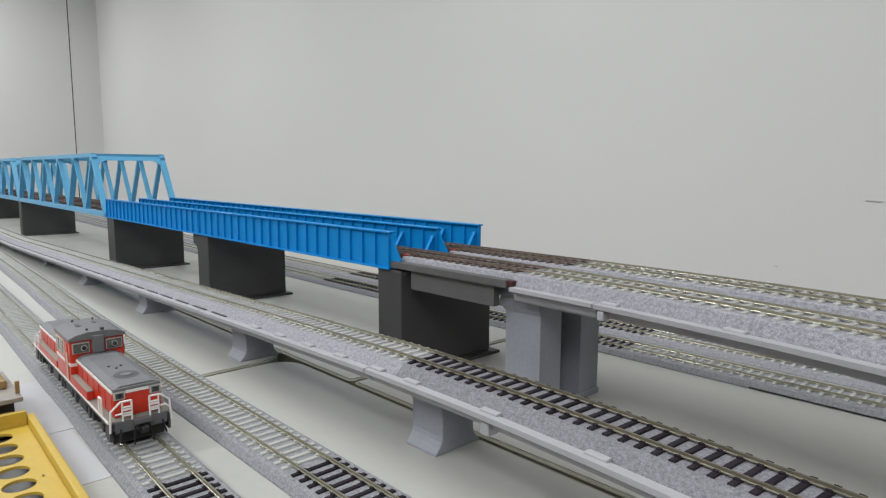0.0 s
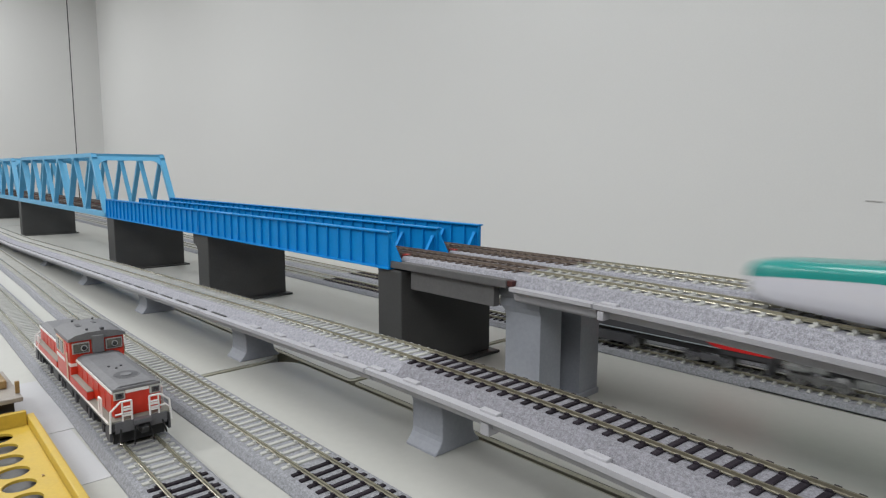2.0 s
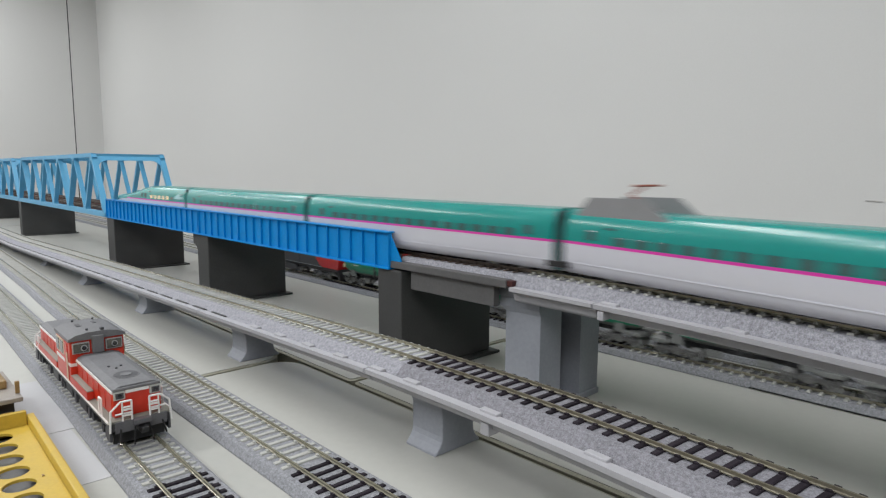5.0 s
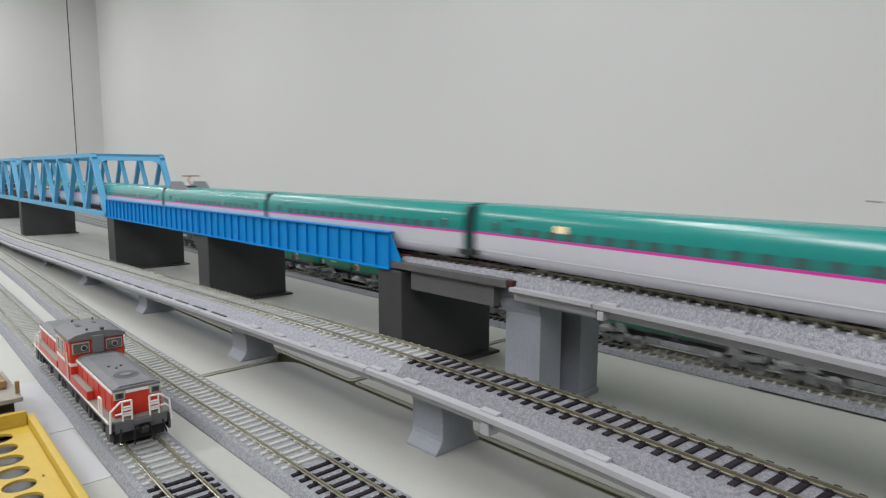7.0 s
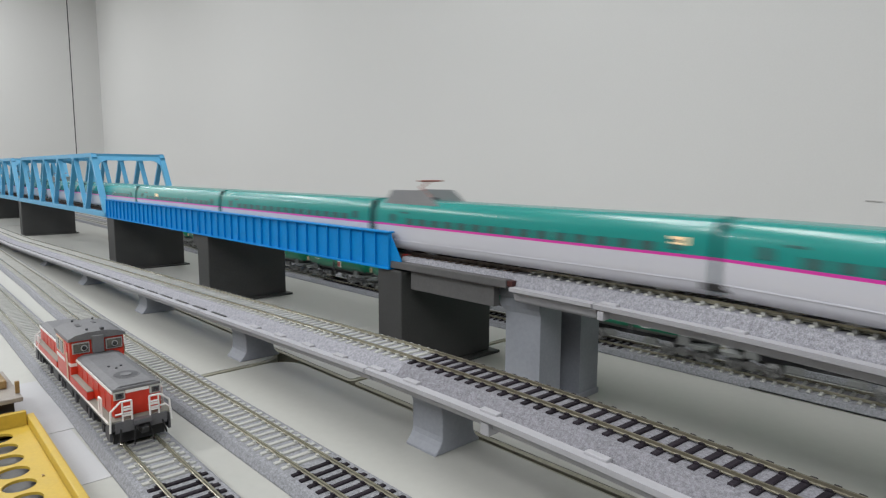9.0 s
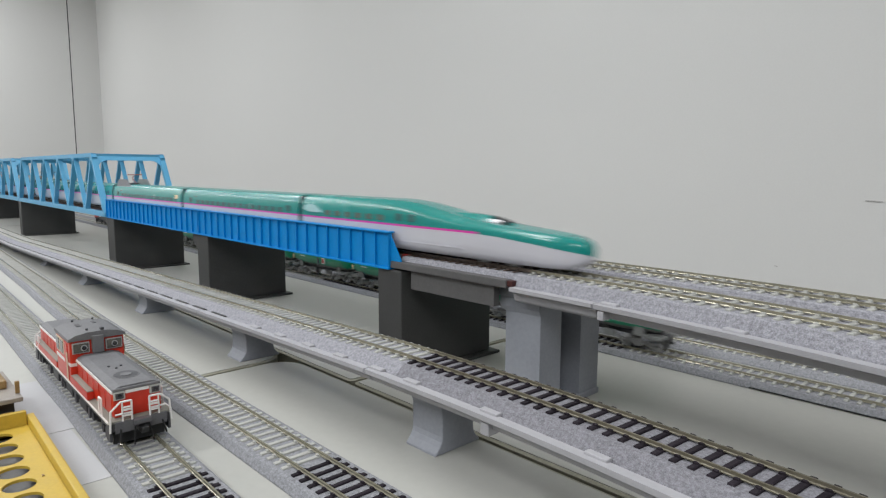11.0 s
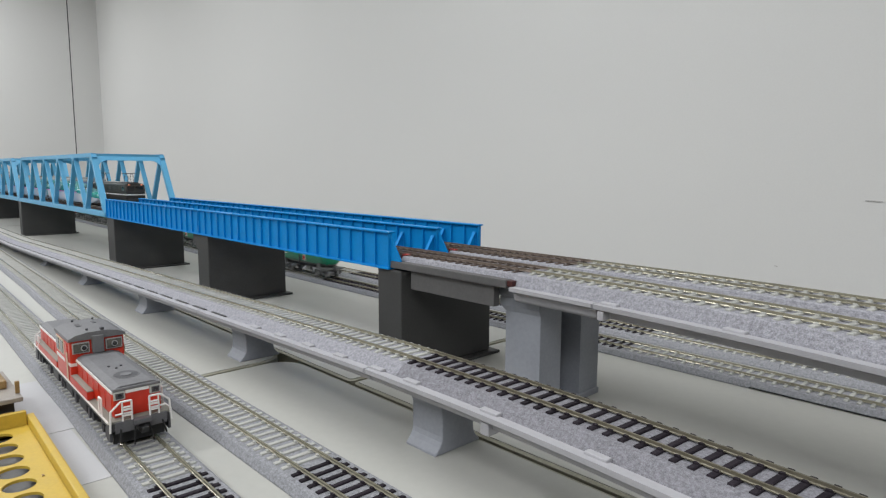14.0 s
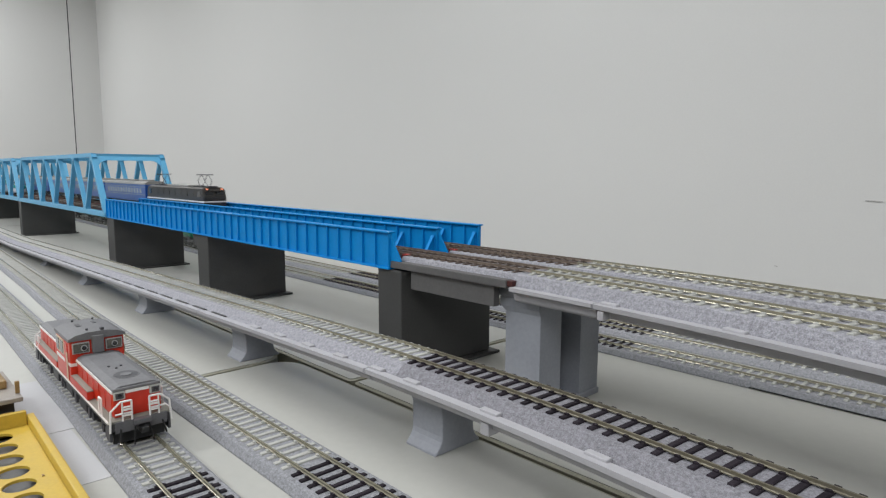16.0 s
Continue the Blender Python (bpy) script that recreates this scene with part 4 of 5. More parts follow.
# ---- green high-speed train
M_TEAL = material("metallic_teal_paint", (0.005, 0.228, 0.204), 0.26, vary=0.04, scale=40, fine=900, coat=0.2)
M_LOWER = material("pearl_white_paint", (0.54, 0.54, 0.585), 0.22, vary=0.02, scale=40, fine=500, coat=0.3)
M_PINK = material("pink_band_paint", (0.60, 0.030, 0.33), 0.35, vary=0.03)
M_WIN = material("grey_window", (0.045, 0.092, 0.088), 0.15, vary=0.15, spec=0.6)
M_LIT = glow("lit_window", (0.85, 0.62, 0.36), 0.34)
M_WIN_DIM = material("unlit_window", (0.13, 0.105, 0.075), 0.2, vary=0.15, spec=0.6)
M_PANTO_GREY = material("grey_cover", (0.22, 0.22, 0.225), 0.5, vary=0.05)
M_PANTO = material("red_brown_arm", (0.33, 0.10, 0.07), 0.5, vary=0.1)
M_GANGWAY = material("dark_gangway", (0.006, 0.030, 0.030), 0.7, vary=0.2)
M_EMBLEM = material("pale_emblem", (0.33, 0.54, 0.54), 0.35, vary=0.05)

ROOF_Z, HALF_W = 0.0418, 0.0192
SPLIT = 0.0211
NOSE_U = (0.0, 0.002, 0.006, 0.012, 0.022, 0.036, 0.052, 0.067, 0.083, 0.101, 0.119, 0.137, 0.154, 0.171, 0.192)
NOSE_TOP = (0.0145, 0.0186, 0.0213, 0.0232, 0.0245, 0.0255, 0.0266, 0.0277, 0.0291, 0.0312, 0.0338, 0.0370, 0.0396, 0.0412, 0.0418)
NOSE_HW = (0.0015, 0.0055, 0.0092, 0.0122, 0.0148, 0.0165, 0.0175, 0.0181, 0.0185, 0.0188, 0.0190, 0.0191, 0.0192, 0.0192, 0.0192)
NOSE_BOT = (0.0110, 0.0085, 0.0058, 0.0038, 0.0030, 0.0030, 0.0030, 0.0030, 0.0030, 0.0030, 0.0030, 0.0030, 0.0030, 0.0030, 0.0030)


def car_section(top, hw, bot, split):
    """Half-outline from the sill up over the roof: (across, up)."""
    lo = [(0.86 * hw, bot), (0.965 * hw, bot + 0.25 * (split - bot)), (0.992 * hw, bot + 0.55 * (split - bot)), (hw, split), (hw, split + min(0.0016, 0.25 * (top - split)))]
    z0 = lo[-1][1]
    for i in range(1, 11):
        a = radians(9 * i)
        lo.append((hw * math.cos(a) ** 0.44 if i < 10 else 0.0, z0 + (top - z0) * math.sin(a) ** 0.78))
    return lo


def car_shell(stations, pink_from):
    """Closed body from stations (x, top, half width, bottom, split)."""
    bm = bmesh.new()
    rings = []
    for x, top, hw, bot, split in stations:
        o = car_section(top, hw, bot, split)
        ring = [bm.verts.new((x, -p, q)) for p, q in o] + [bm.verts.new((x, p, q)) for p, q in o[-2::-1]]
        rings.append(ring)
    n = len(rings[0])
    for (sa, p), (sb, q) in zip(zip(stations, rings), zip(stations[1:], rings[1:])):
        for j in range(n - 1):
            k = min(j, n - 2 - j)
            f = bm.faces.new((p[j], q[j], q[j + 1], p[j + 1]))
            f.material_index = 0 if k < 3 else ((1 if sa[0] >= pink_from else 2) if k == 3 else 2)
            f.smooth = True
        f = bm.faces.new((p[0], p[-1], q[-1], q[0]))
        f.material_index = 0
    for ring in (rings[0], rings[-1]):
        f = bm.faces.new([bm.verts.new(v.co) for v in ring])
        f.material_index = 2
    bmesh.ops.recalc_face_normals(bm, faces=bm.faces)
    return bm


def win_mesh(w, h, mat, t=0.0006):
    me = bpy.data.meshes.new("window")
    bm = boxed(-w / 2, w / 2, -t / 2, t / 2, -h / 2, h / 2, min(w, h) * 0.12)
    bm.to_mesh(me)
    bm.free()
    me.materials.append(mat)
    return me


WIN_SMALL, WIN_WARM, WIN_DOOR, WIN_BRIGHT = win_mesh(0.0082, 0.0048, M_WIN), win_mesh(0.0068, 0.0046, M_LIT), win_mesh(0.0062, 0.0058, M_WIN), win_mesh(0.0085, 0.0044, M_LIT)
WIN_DIM = win_mesh(0.0068, 0.0046, M_WIN_DIM)
WIN_Z = 0.0267


def side_y(z, split=SPLIT):
    z0 = split + 0.0016
    q = max(0.0, min(1.0, (z - z0) / (ROOF_Z - z0)))
    a = math.asin(q ** (1 / 0.78))
    return HALF_W * math.cos(a) ** 0.44


def tilt_at(z):
    return math.degrees(math.atan2(side_y(z - 0.001) - side_y(z + 0.001), 0.002))


def add_window(me, parent, x, z):
    for s in (-1, 1):
        share("window", me, parent, pose(x, s * (side_y(z) - 0.0001), z, s * tilt_at(z), 0, 0))


def gangway(t, x, s):
    part("gangway", boxed(x, x + s * 0.0070, -0.0182, 0.0182, 0.0060, 0.0405, 0.0030), M_GANGWAY, t, "dark gangway bellows")
    part("coupler", boxed(x - s * 0.0045, x + s * 0.0115, -0.0197, 0.0197, 0.0058, 0.0096, 0.0005), M_BLACK, t)


def under(t, xs, frame_mat=None):
    for x in xs:
        bogie("bogie", t, x, 2, 0.028, 0.0052, frame_mat)


def lead_car(win):
    t = thing("high_speed_train_car", "teal and white high-speed train end car with long pointed nose", "model train car", "high-speed train")
    x0, x1 = -0.1575, 0.1575
    st = []
    for u, tp, hw, bt in zip(NOSE_U, NOSE_TOP, NOSE_HW, NOSE_BOT):
        st.append((x0 + u, tp, hw, bt, 0.0120 + (SPLIT - 0.0120) * min(1, u / 0.075) ** 0.6))
    for u in (0.215, 0.25, 0.29, 0.315):
        st.append((x0 + u, ROOF_Z, HALF_W, 0.0030, SPLIT))
    body = part("body", car_shell(st, x0 + 0.082), [M_LOWER, M_PINK, M_TEAL], t)
    # raised cockpit canopy and its dark windscreen
    bm = bmesh.new()
    bmesh.ops.create_uvsphere(bm, u_segments=28, v_segments=18, radius=1, matrix=Matrix.Translation((x0 + 0.113, 0, 0.0250)) @ Matrix.Diagonal((0.052, 0.0118, 0.0094, 1)))
    part("cockpit", bm, M_TEAL, t, smooth=True)
    bm = bmesh.new()
    bmesh.ops.create_uvsphere(bm, u_segments=40, v_segments=28, radius=1)
    drop = [v for v in bm.verts if not (-0.93 < v.co.x < -0.52 and v.co.z > 0.18)]
    bmesh.ops.delete(bm, geom=drop, context="VERTS")
    bmesh.ops.transform(bm, matrix=Matrix.Translation((x0 + 0.113, 0, 0.0252)) @ Matrix.Diagonal((0.0524, 0.0120, 0.0096, 1)), verts=bm.verts)
    part("windscreen", bm, M_GLASS, t, "dark curved windscreen", smooth=True)
    for s in (-1, 1):
        bm = bmesh.new()
        bmesh.ops.create_uvsphere(bm, u_segments=14, v_segments=8, radius=1, matrix=Matrix.Translation((x0 + 0.040, s * 0.0128, 0.0227)) @ Matrix.Diagonal((0.0050, 0.0026, 0.0012, 1)))
        part("headlight", bm, M_WHITE, t, "small white headlight lens", smooth=True)
        bm = bmesh.new()
        swoosh = ((0.2795, 0.0268), (0.2860, 0.0302), (0.2930, 0.0326), (0.3020, 0.0336), (0.3085, 0.0326), (0.3015, 0.0313), (0.2970, 0.0299), (0.3040, 0.0293), (0.3125, 0.0288), (0.3060, 0.0269), (0.2970, 0.0262), (0.2880, 0.0263))
        outer, inner = ([bm.verts.new((x0 + u, s * (side_y(z) + d), z)) for u, z in swoosh] for d in (0.0006, -0.0006))
        for i in range(len(swoosh)):
            j = (i + 1) % len(swoosh)
            bm.faces.new((outer[i], outer[j], inner[j], inner[i]))
        bm.faces.new(outer)
        bm.faces.new(inner[::-1])
        bmesh.ops.triangulate(bm, faces=[f for f in bm.faces if len(f.verts) > 4])
        bmesh.ops.recalc_face_normals(bm, faces=bm.faces)
        part("emblem", bm, M_EMBLEM, t, "pale swoosh emblem")
        part("destination_sign", boxed(x0 + 0.180, x0 + 0.187, s * (side_y(0.0335) - 0.0002) - 0.0004, s * (side_y(0.0335) - 0.0002) + 0.0004, 0.0328, 0.0342, 0.0003), M_WIN, t)
        part("skirt_seam", boxed(x0 + 0.100, x1 - 0.002, s * 0.0188 - 0.0003, s * 0.0188 + 0.0003, 0.0094, 0.0100), M_LOWER, t)
    for i in range(6):
        add_window(win if i < 5 else WIN_DIM, t, x0 + 0.193 + 0.0155 * i, WIN_Z)
    for u in (0.1535, 0.1690):
        add_window(WIN_DOOR, t, x0 + u, 0.0282)
    gangway(t, x1, 1)
    under(t, (-0.085, 0.098))
    return t


def middle_car(panto=False, lit=None):
    t = thing("high_speed_train_car", "teal and white high-speed train car with grey pantograph screens" if panto else "teal and white high-speed train car with pink stripe", "model train car", "high-speed train")
    h = 0.1432
    st = [(x, ROOF_Z, HALF_W, 0.0030, SPLIT) for x in (-h, -h + 0.03, 0.0, h - 0.03, h)]
    part("body", car_shell(st, -1), [M_LOWER, M_PINK, M_TEAL], t)
    for i in range(15):
        x = -h + 0.046 + 0.0146 * i
        add_window(WIN_SMALL, t, x, WIN_Z - 0.0012)
    for s in (-1, 1):
        part("destination_sign", boxed(-h + 0.034, -h + 0.042, s * (side_y(0.0320) - 0.0002) - 0.0004, s * (side_y(0.0320) - 0.0002) + 0.0004, 0.0313, 0.0327, 0.0003), M_WIN, t)
        part("skirt_seam", boxed(-h + 0.002, h - 0.002, s * 0.0188 - 0.0003, s * 0.0188 + 0.0003, 0.0094, 0.0100), M_LOWER, t)
    for x in (-h + 0.024, h - 0.020):
        add_window(WIN_DOOR, t, x, 0.0275)
    if lit is not None:
        add_window(WIN_BRIGHT, t, -h + lit, 0.0293)
    gangway(t, h, 1)
    under(t, (-0.098, 0.098))
    if panto:
        for s in (-1, 1):
            o = [(-h + 0.006, 0.0368), (-h + 0.019, 0.0494), (-h + 0.058, 0.0499), (-h + 0.078, 0.0368)]
            part("side_screen", prism(bmesh.new(), o, "Y", s * 0.0150 - 0.0006, s * 0.0150 + 0.0006), M_PANTO_GREY, t, "grey pantograph side screen")
        bm = bmesh.new()
        block(bm, -h + 0.036, -h + 0.052, -0.006, 0.006, 0.0418, 0.0440, 0.0006)
        part("pantograph_base", bm, M_GREY_DK, t)
        part("lower_arm", rod(bmesh.new(), (-h + 0.050, 0, 0.0435), (-h + 0.036, 0, 0.0515), 0.0008), M_PANTO, t)
        part("upper_arm", rod(bmesh.new(), (-h + 0.036, 0, 0.0515), (-h + 0.048, 0, 0.0568), 0.0007), M_PANTO, t)
        part("contact_bar", rod(bmesh.new(), (-h + 0.048, -0.0115, 0.0568), (-h + 0.048, 0.0115, 0.0568), 0.0007), M_PANTO, t, "red-brown contact bar")
    return t


CAR = 0.2938
FAST = [(0.0, 0.880), (2.0, 0.194), (2.5, 0.0200), (3.0, -0.1445), (3.5, -0.3179), (6.5, -1.3260), (7.0, -1.4880), (9.0, -2.1871), (11.5, -3.0640), (12.0, -3.2400), (12.5, -3.4120), (16.0, -4.6400)]
lead = lead_car(WIN_WARM)
runs(lead, "near", FAST, -0.1605, 0.090)
tail = lead_car(WIN_DIM)
runs(tail, "near", FAST, 8 * CAR + 0.1605, 0.090, True)
plain = None
for i in range(8):
    if i in (2, 6):
        c = middle_car(panto=True, lit=0.268 if i == 6 else None)
    elif i == 4:
        c = middle_car(lit=0.082)
    elif plain is None:
        c = plain = middle_car()
    else:
        c = copy_thing(plain, Matrix())
    runs(c, "near", FAST, (i + 0.5) * CAR, 0.098)


# ---- dark electric engine with blue coaches on the rear bridge track
M_ELOCO = material("dark_grey_engine_paint", (0.040, 0.036, 0.031), 0.5, vary=0.25, coat=0.1)
M_BLUE = material("deep_blue_coach_paint", (0.012, 0.075, 0.30), 0.35, vary=0.08, coat=0.2)
M_COACH_ROOF = material("grey_coach_roof", (0.27, 0.27, 0.26), 0.6, vary=0.1)
M_PALE_WIN = material("pale_window_band", (0.36, 0.40, 0.42), 0.2, vary=0.1)
M_AMBER = glow("amber_lamp", (1.0, 0.32, 0.16), 0.4)


def pantograph(t, x, dirn=1, mat=None):
    mat = mat or M_GREY_DK
    z = 0.0396
    part("pantograph_base", boxed(x - 0.008, x + 0.008, -0.008, 0.008, z, z + 0.0016, 0.0004), mat, t)
    for s in (-1, 1):
        for d in (-1, 1):
            part("lower_arm", rod(bmesh.new(), (x + d * 0.005, s * 0.006, z + 0.0016), (x + d * 0.0125, s * 0.005, z + 0.0090), 0.0005, 6), mat, t)
            part("upper_arm", rod(bmesh.new(), (x + d * 0.0125, s * 0.005, z + 0.0090), (x + d * 0.002, s * 0.005, z + 0.0178), 0.0005, 6), mat, t)
    for d in (-1, 1):
        part("contact_bar", rod(bmesh.new(), (x + d * 0.002, -0.012, z + 0.0181), (x + d * 0.002, 0.012, z + 0.0181), 0.0006, 6), mat, t)


def electric_engine():
    t = thing("electric_locomotive", "dark grey model electric locomotive with white stripe and raised pantographs", "model locomotive")
    h = 0.1165
    bm = prism(bmesh.new(), [(-h + 0.001, 0.0105), (-h, 0.0262), (-h + 0.004, 0.0376), (h - 0.004, 0.0376), (h, 0.0262), (h - 0.001, 0.0105)], "Y", -0.0168, 0.0168)
    bmesh.ops.bevel(bm, geom=list(bm.edges), offset=0.0012, segments=2, affect="EDGES")
    body = part("body", bm, M_ELOCO, t)
    o = [(-0.0162, 0.0373), (-0.0120, 0.0395), (0.0120, 0.0395), (0.0162, 0.0373)]
    part("roof", prism(bmesh.new(), o, "X", -h + 0.006, h - 0.006), M_ELOCO, t)
    part("roof_hatch", boxed(-0.040, 0.048, -0.0115, 0.0115, 0.0396, 0.0418, 0.0006), M_COACH_ROOF, t, "pale grey roof hatch")
    for x in (-0.058, 0.062, -0.100, 0.104):
        part("roof_box", boxed(x - 0.007, x + 0.007, -0.007, 0.007, 0.0396, 0.0416, 0.0006), M_GREY_DK, t)
    part("stripe", boxed(-h - 0.0004, h + 0.0004, -0.0171, 0.0171, 0.0180, 0.0200, 0.0003), M_WHITE, t, "white stripe round the body")
    part("skirt", boxed(-h + 0.002, h - 0.002, -0.0160, 0.0160, 0.0060, 0.0104, 0.0005), M_BLACK, t)
    for e in (-1, 1):
        for s in (-1, 1):
            part("front_window", boxed(e * (h - 0.0032), e * (h - 0.0008), s * 0.0078 - 0.0058, s * 0.0078 + 0.0058, 0.0268, 0.0335, 0.0003), M_GLASS, t)
            part("headlight", boxed(e * (h - 0.0030), e * (h - 0.0005), s * 0.0110 - 0.0013, s * 0.0110 + 0.0013, 0.0362, 0.0382, 0.0004), M_AMBER, t, "small glowing amber headlight")
        part("coupler", boxed(e * h, e * (h + 0.005), -0.002, 0.002, 0.0070, 0.0100, 0.0005), M_BLACK, t)
        part("buffer_beam", boxed(e * h, e * (h + 0.0012), -0.0150, 0.0150, 0.0070, 0.0118, 0.0004), M_GREY_DK, t)
    for s in (-1, 1):
        for i in range(7):
            x = -0.072 + 0.024 * i
            part("louvre", boxed(x - 0.009, x + 0.009, s * 0.0170 - 0.0003, s * 0.0170 + 0.0003, 0.0262, 0.0340), M_ELOCO, t)
        for x in (-0.100, 0.100):
            part("cab_window", boxed(x - 0.005, x + 0.005, s * 0.0170 - 0.0003, s * 0.0170 + 0.0003, 0.0265, 0.0340), M_GLASS, t)
    for e in (-1, 1):
        part("sun_visor", boxed(e * (h - 0.0040), e * (h + 0.0012), -0.0140, 0.0140, 0.0340, 0.0348, 0.0002), M_BLACK, t)
    pantograph(t, -0.082)
    pantograph(t, 0.082)
    for x in (-0.078, 0.0, 0.078):
        bogie("bogie", t, x, 2, 0.027, 0.0055)
    return t


def coach():
    t = thing("passenger_coach", "deep blue model sleeping coach with pale windows and grey roof", "model coach", "coaches")
    h = 0.1150
    part("body", boxed(-h, h, -0.0168, 0.0168, 0.0105, 0.0400, 0.0010), M_BLUE, t)
    o = [(-0.0172, 0.0396), (-0.0160, 0.0425), (-0.0110, 0.0450), (0.0110, 0.0450), (0.0160, 0.0425), (0.0172, 0.0396)]
    part("roof", prism(bmesh.new(), o, "X", -h, h), M_COACH_ROOF, t, "grey rounded roof")
    for i in range(4):
        x = -0.075 + 0.05 * i
        part("roof_unit", boxed(x - 0.014, x + 0.014, -0.009, 0.009, 0.0451, 0.0475, 0.0007), M_COACH_ROOF, t)
    for s in (-1, 1):
        for z in (0.0215, 0.0350):
            part("stripe", boxed(-h, h, s * 0.0169 - 0.0002, s * 0.0169 + 0.0002, z, z + 0.0008), M_PALE_WIN, t)
        for i in range(13):
            x = -0.090 + 0.015 * i
            part("window", boxed(x - 0.0040, x + 0.0040, s * 0.0169 - 0.0004, s * 0.0169 + 0.0004, 0.0245, 0.0330, 0.0002), M_PALE_WIN, t)
    part("underframe", boxed(-h + 0.03, h - 0.03, -0.0140, 0.0140, 0.0050, 0.0104, 0.0006), M_BLACK, t)
    part("gangway", boxed(h, h + 0.004, -0.007, 0.007, 0.0110, 0.0370, 0.0006), M_BLACK, t)
    under(t, (-0.083, 0.083))
    return t


SLOW = [(0.0, -3.676), (14.0, -1.2350), (15.0, -1.0630), (16.0, -0.8910)]
runs(electric_engine(), "back", SLOW, -0.1195, 0.078)
first = coach()
runs(first, "back", SLOW, -0.2420 - 0.1180, 0.083)
for i in range(1, 6):
    runs(copy_thing(first, Matrix()), "back", SLOW, -0.2420 - 0.1180 - 0.2360 * i, 0.083)

# ---- freight train at the back: red and grey engine with green tank wagons
M_FREIGHT_RED = material("freight_red_paint", (0.52, 0.012, 0.014), 0.35, vary=0.05, coat=0.2)
M_FREIGHT_GREY = material("freight_dark_grey_paint", (0.055, 0.055, 0.06), 0.4, vary=0.1)
M_GREEN = material("tank_green_paint", (0.004, 0.26, 0.135), 0.35, vary=0.06, coat=0.15)
M_BELLY = material("tank_grey_belly", (0.19, 0.195, 0.19), 0.5, vary=0.15)
M_BOGIE_GREY = material("worn_bogie_grey", (0.125, 0.125, 0.122), 0.45, vary=0.45, scale=180, fine=700)
M_SIGN_RED = material("red_plate", (0.50, 0.02, 0.02), 0.5, vary=0.05)
M_SIGN_CREAM = material("cream_plate", (0.60, 0.50, 0.30), 0.5, vary=0.05)


def freight_engine():
    t = thing("freight_locomotive", "red and dark grey model freight locomotive", "model locomotive")
    h = 0.1340
    bm = prism(bmesh.new(), [(-h + 0.040, 0.0165), (-h + 0.050, 0.0435), (h - 0.050, 0.0435), (h - 0.040, 0.0165)], "Y", -0.0168, 0.0168)
    part("body", bm, M_FREIGHT_GREY, t, "dark grey middle body")
    for e in (-1, 1):
        o = [(e * (h - 0.002), 0.0170), (e * h, 0.0290), (e * (h - 0.008), 0.0465), (e * (h - 0.0470), 0.0465), (e * (h - 0.0580), 0.0280), (e * (h - 0.0470), 0.0185), (e * (h - 0.0400), 0.0170)]
        part("cab", prism(bmesh.new(), o, "Y", -0.0170, 0.0170), M_FREIGHT_RED, t, "red cab end")
        part("front_window", boxed(e * (h - 0.0065), e * (h - 0.0010), -0.0135, 0.0135, 0.0320, 0.0405, 0.0004), M_GLASS, t)
        part("coupler", boxed(e * (h - 0.002), e * (h + 0.004), -0.002, 0.002, 0.0070, 0.0100, 0.0005), M_BLACK, t)
        part("snow_plough", boxed(e * (h - 0.006), e * (h - 0.003), -0.0140, 0.0140, 0.0020, 0.0168, 0.0004), M_GREY_DK, t)
    part("underframe", boxed(-h + 0.007, h - 0.007, -0.0140, 0.0140, 0.0110, 0.0164), M_BLACK, t)
    for e in (-1, 1):
        part("cab_sill", boxed(e * (h - 0.0395), e * (h - 0.0025), -0.0160, 0.0160, 0.0130, 0.0169), M_GREY_DK, t)
    for s in (-1, 1):
        for z in (0.0205, 0.0232):
            part("lettering_bar", boxed(-0.076 + 0.4 * (z - 0.0205), -0.056, s * 0.0169 - 0.0003, s * 0.0169 + 0.0003, z, z + 0.0017), M_WHITE, t, "white lettering bar")
        for x in (-0.030, 0.030):
            part("panel_joint", boxed(x - 0.0004, x + 0.0004, s * 0.0168 - 0.0003, s * 0.0168 + 0.0003, 0.0170, 0.0420), M_BLACK, t)
        part("number_bar", boxed(-0.024, -0.014, s * 0.0169 - 0.0003, s * 0.0169 + 0.0003, 0.0255, 0.0265), M_FREIGHT_RED, t, "small red lettering bar")
        part("sill_stripe", boxed(-h + 0.041, h - 0.041, s * 0.0170 - 0.0003, s * 0.0170 + 0.0003, 0.0167, 0.0173), M_PALE_WIN, t)
        part("side_tank", boxed(-0.018, 0.018, s * 0.0130 - 0.003, s * 0.0130 + 0.003, 0.0040, 0.0128, 0.0006), M_GREY_DK, t)
    part("roof", boxed(-h + 0.015, h - 0.015, -0.0150, 0.0150, 0.0466, 0.0490, 0.0008), M_FREIGHT_GREY, t)
    for x in (-0.082, 0.0, 0.082):
        bogie("bogie", t, x, 2, 0.027, 0.0055, M_BEAM)
    return t


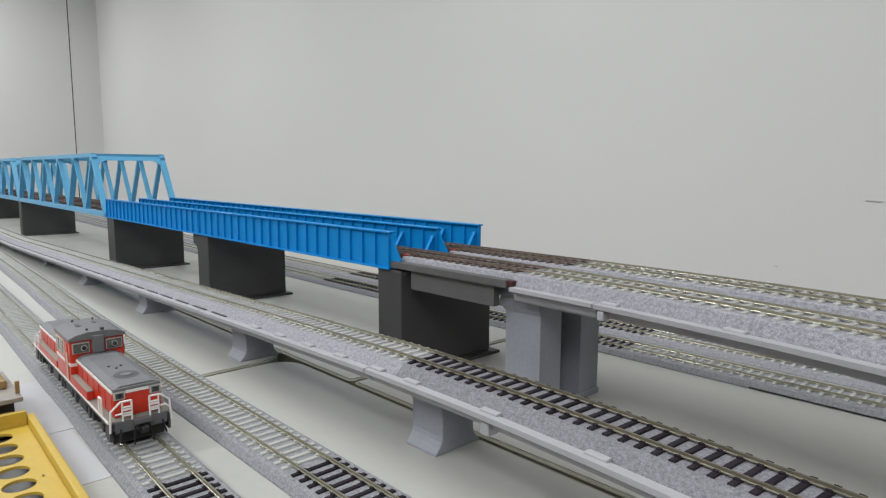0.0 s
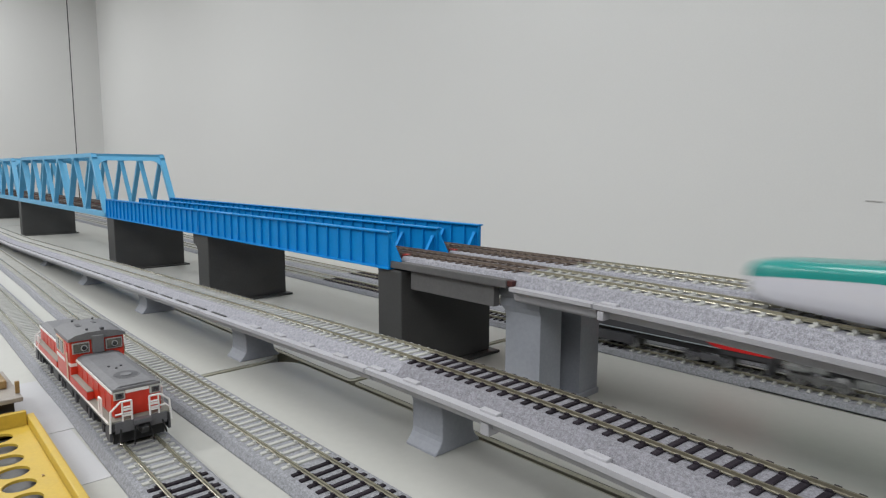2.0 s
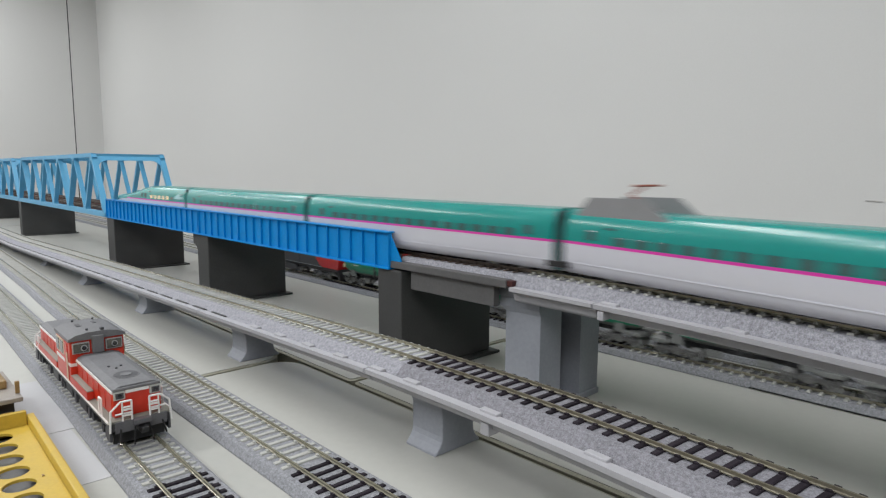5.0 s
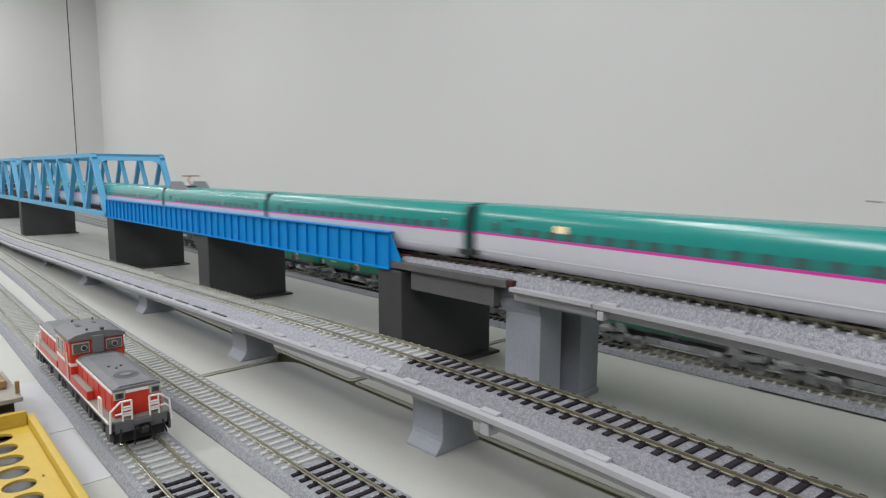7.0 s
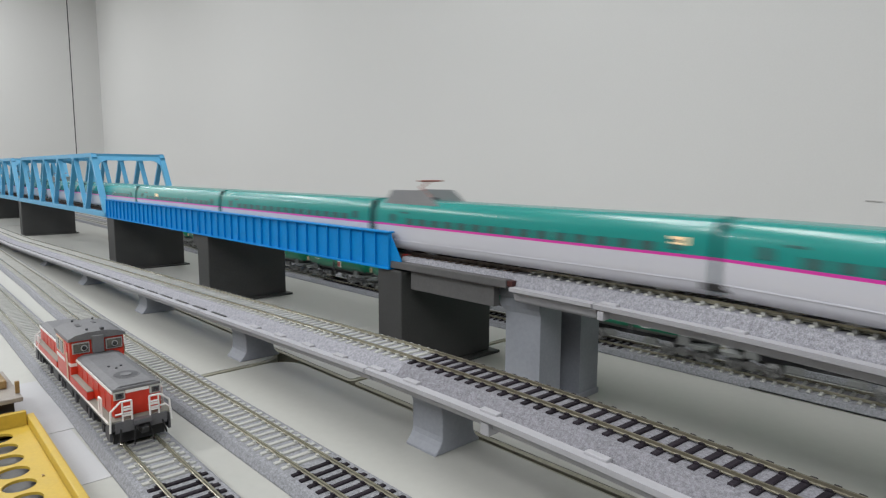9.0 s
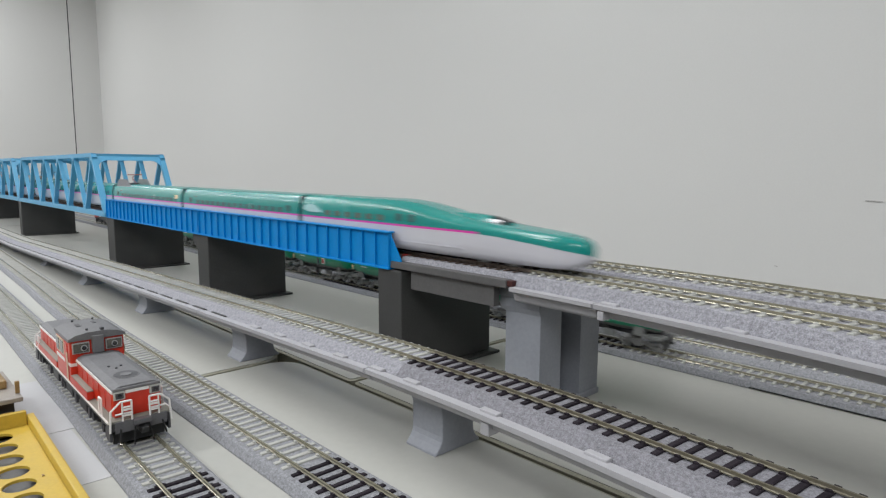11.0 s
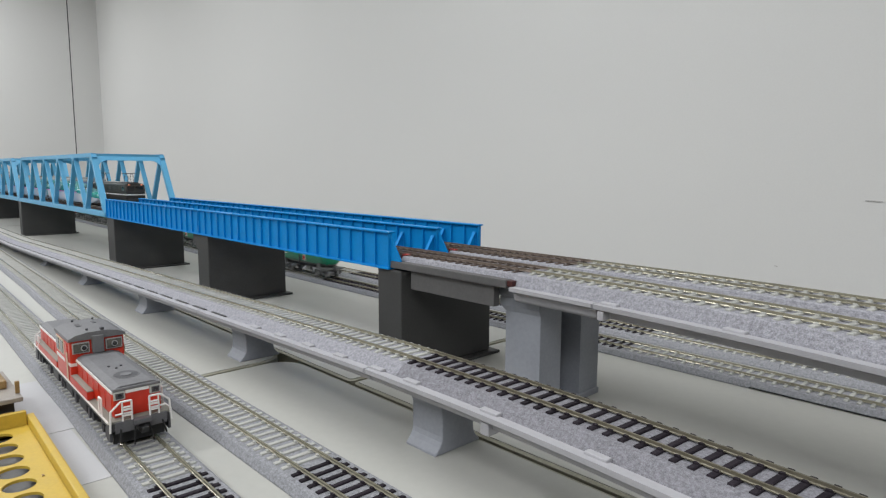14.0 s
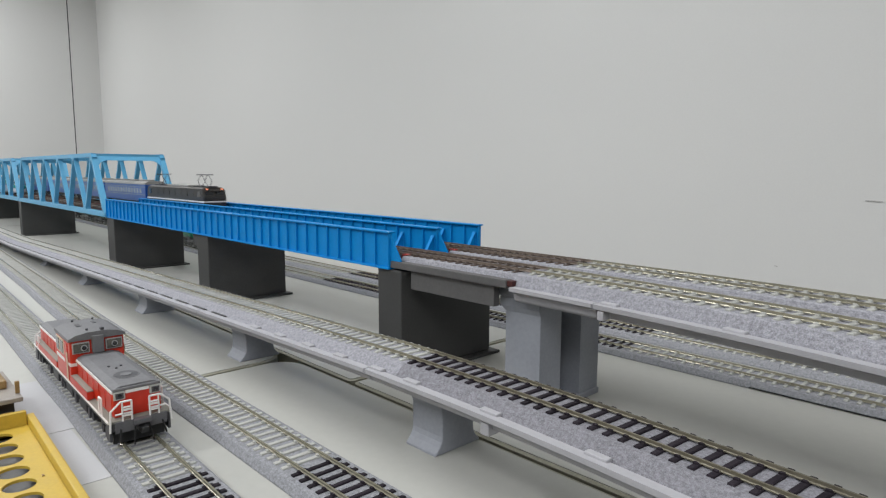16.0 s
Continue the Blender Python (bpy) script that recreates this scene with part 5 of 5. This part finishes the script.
def tank_wagon():
    t = thing("tank_wagon", "green model tank wagon with grey belly and grey bogies", "model wagon", "tank wagons")
    r, zc, h = 0.0175, 0.0325, 0.0690
    bm = bmesh.new()
    rings = []
    for x, k in ((-h, 0.0), (-h, 0.55), (-h + 0.0012, 0.80), (-h + 0.0040, 0.96), (-h + 0.0070, 1.0), (-0.0350, 1.0), (0.0350, 1.0), (h - 0.0070, 1.0), (h - 0.0040, 0.96), (h - 0.0012, 0.80), (h, 0.55), (h, 0.0)):
        dz = -0.0025 * (1 - min(1, abs(x) / h))
        if k == 0:
            rings.append([bm.verts.new((x, 0, zc))])
        else:
            rings.append([bm.verts.new((x, r * k * math.sin(radians(15 * i)), zc + dz + r * k * math.cos(radians(15 * i)))) for i in range(24)])
    for p, q in zip(rings, rings[1:]):
        for i in range(24):
            j = (i + 1) % 24
            if len(p) == 1:
                f = bm.faces.new((p[0], q[i], q[j]))
            elif len(q) == 1:
                f = bm.faces.new((p[i], q[0], p[j]))
            else:
                f = bm.faces.new((p[i], q[i], q[j], p[j]))
            f.smooth = True
            f.material_index = 1 if f.calc_center_median().z < zc - 0.0135 else 0
    bmesh.ops.recalc_face_normals(bm, faces=bm.faces)
    part("tank", bm, [M_GREEN, M_BELLY], t)
    part("centre_sill", boxed(-0.0730, 0.0730, -0.0030, 0.0030, 0.0100, 0.0150, 0.0004), M_GREY_DK, t)
    for e in (-1, 1):
        part("end_frame", boxed(e * 0.0560, e * 0.0725, -0.0150, 0.0150, 0.0115, 0.0145, 0.0004), M_BELLY, t)
        part("coupler", boxed(e * 0.0730, e * 0.0762, -0.0015, 0.0015, 0.0075, 0.0098, 0.0004), M_BLACK, t)
        for s in (-1, 1):
            part("saddle", prism(bmesh.new(), [(e * 0.0440, 0.0125), (e * 0.0560, 0.0125), (e * 0.0540, 0.0225), (e * 0.0470, 0.0225)], "Y", s * 0.0120 - 0.0012, s * 0.0120 + 0.0012), M_BELLY, t)
            part("side_box", boxed(e * 0.020 - 0.006, e * 0.020 + 0.006, s * 0.0100 - 0.002, s * 0.0100 + 0.002, 0.0075, 0.0125, 0.0005), M_BELLY, t)
    for s in (-1, 1):
        a = part("hazard_plate", boxed(0.0150, 0.0215, s * 0.0178 - 0.0003, s * 0.0172 + 0.0003, 0.0218, 0.0300), M_WHITE, t, "white plate with a red square")
        part("red_square", boxed(0.0160, 0.0205, s * 0.0182 - 0.0002, s * 0.0182 + 0.0002, 0.0230, 0.0288), M_SIGN_RED, a)
        part("cream_plate", boxed(-0.0660, -0.0620, s * 0.0172 - 0.0003, s * 0.0172 + 0.0003, 0.0230, 0.0285), M_SIGN_CREAM, t, "small cream plate")
        part("lettering_bar", boxed(-0.044, -0.032, s * 0.0173 - 0.0003, s * 0.0173 + 0.0003, 0.0280, 0.0290), M_WHITE, t)
        part("ladder", boxed(0.0020, 0.0050, s * 0.0168 - 0.0006, s * 0.0168 + 0.0006, 0.0150, 0.0375, 0.0002), M_GREY_DK, t)
    part("manhole", disc(bmesh.new(), (0, 0, 0.0490), 0.0045, 0.0030, "Z", 18), M_GREEN, t)
    under(t, (-0.050, 0.050), M_BOGIE_GREY)
    return t


TANK = 0.1545
FREIGHT = [(0.0, -0.020), (1.0, -0.228), (2.0, -0.424), (3.5, -0.724), (4.0, -0.813), (6.5, -1.265), (7.5, -1.446), (8.5, -1.6186), (12.0, -2.2306), (13.0, -2.4002), (14.0, -2.5711), (16.0, -2.9140)]
runs(freight_engine(), "ground", FREIGHT, 0.1265, 0.082)
wagon = tank_wagon()
runs(wagon, "ground", FREIGHT, 0.2620 + TANK / 2, 0.050)
for i in range(1, 10):
    runs(copy_thing(wagon, Matrix()), "ground", FREIGHT, 0.2620 + TANK * (i + 0.5), 0.050)

# ---- sleepers of all tracks
for t, line, zones, near in TRACK_JOBS:
    rest = {}
    for a, b, kind in zones:
        n = int((b - a) / PITCH_SLEEPER)
        for i in range(n):
            x = a + (i + 0.5) * PITCH_SLEEPER
            y, z, h = line(x)
            m = pose(x, y, z - 0.0019, 0, 0, math.degrees(h))
            if near[0] <= x <= near[1]:
                share("sleeper", SLEEPERS[kind], t, m)
            else:
                rest.setdefault(kind, []).append(m)
    for kind, ms in rest.items():
        src = SLEEPERS[kind]
        co = np.array([v.co[:] for v in src.vertices])
        fc = [tuple(p.vertices) for p in src.polygons]
        vs, fs = [], []
        for i, m in enumerate(ms):
            r = np.array(m.to_3x3())
            vs.append(co @ r.T + np.array(m.translation))
            fs.extend(tuple(k + i * len(co) for k in f) for f in fc)
        me = bpy.data.meshes.new("sleeper_row")
        me.from_pydata(np.concatenate(vs).tolist(), [], fs)
        me.materials.append(src.materials[0])
        ob = new("sleeper_row", me)
        ob.parent = t
        tagged(ob, kind="stuff")


def motions():
    for ob, key, knots, offset, base, flip in MOVERS:
        ts, ps = [k[0] for k in knots], [k[1] for k in knots]
        rows = []
        for i in range(33):
            t = 0.5 * i
            rows.append((t, rail_pose(key, float(np.interp(t, ts, ps)) + offset, base, flip)))
        walk(ob, rows)


motions()
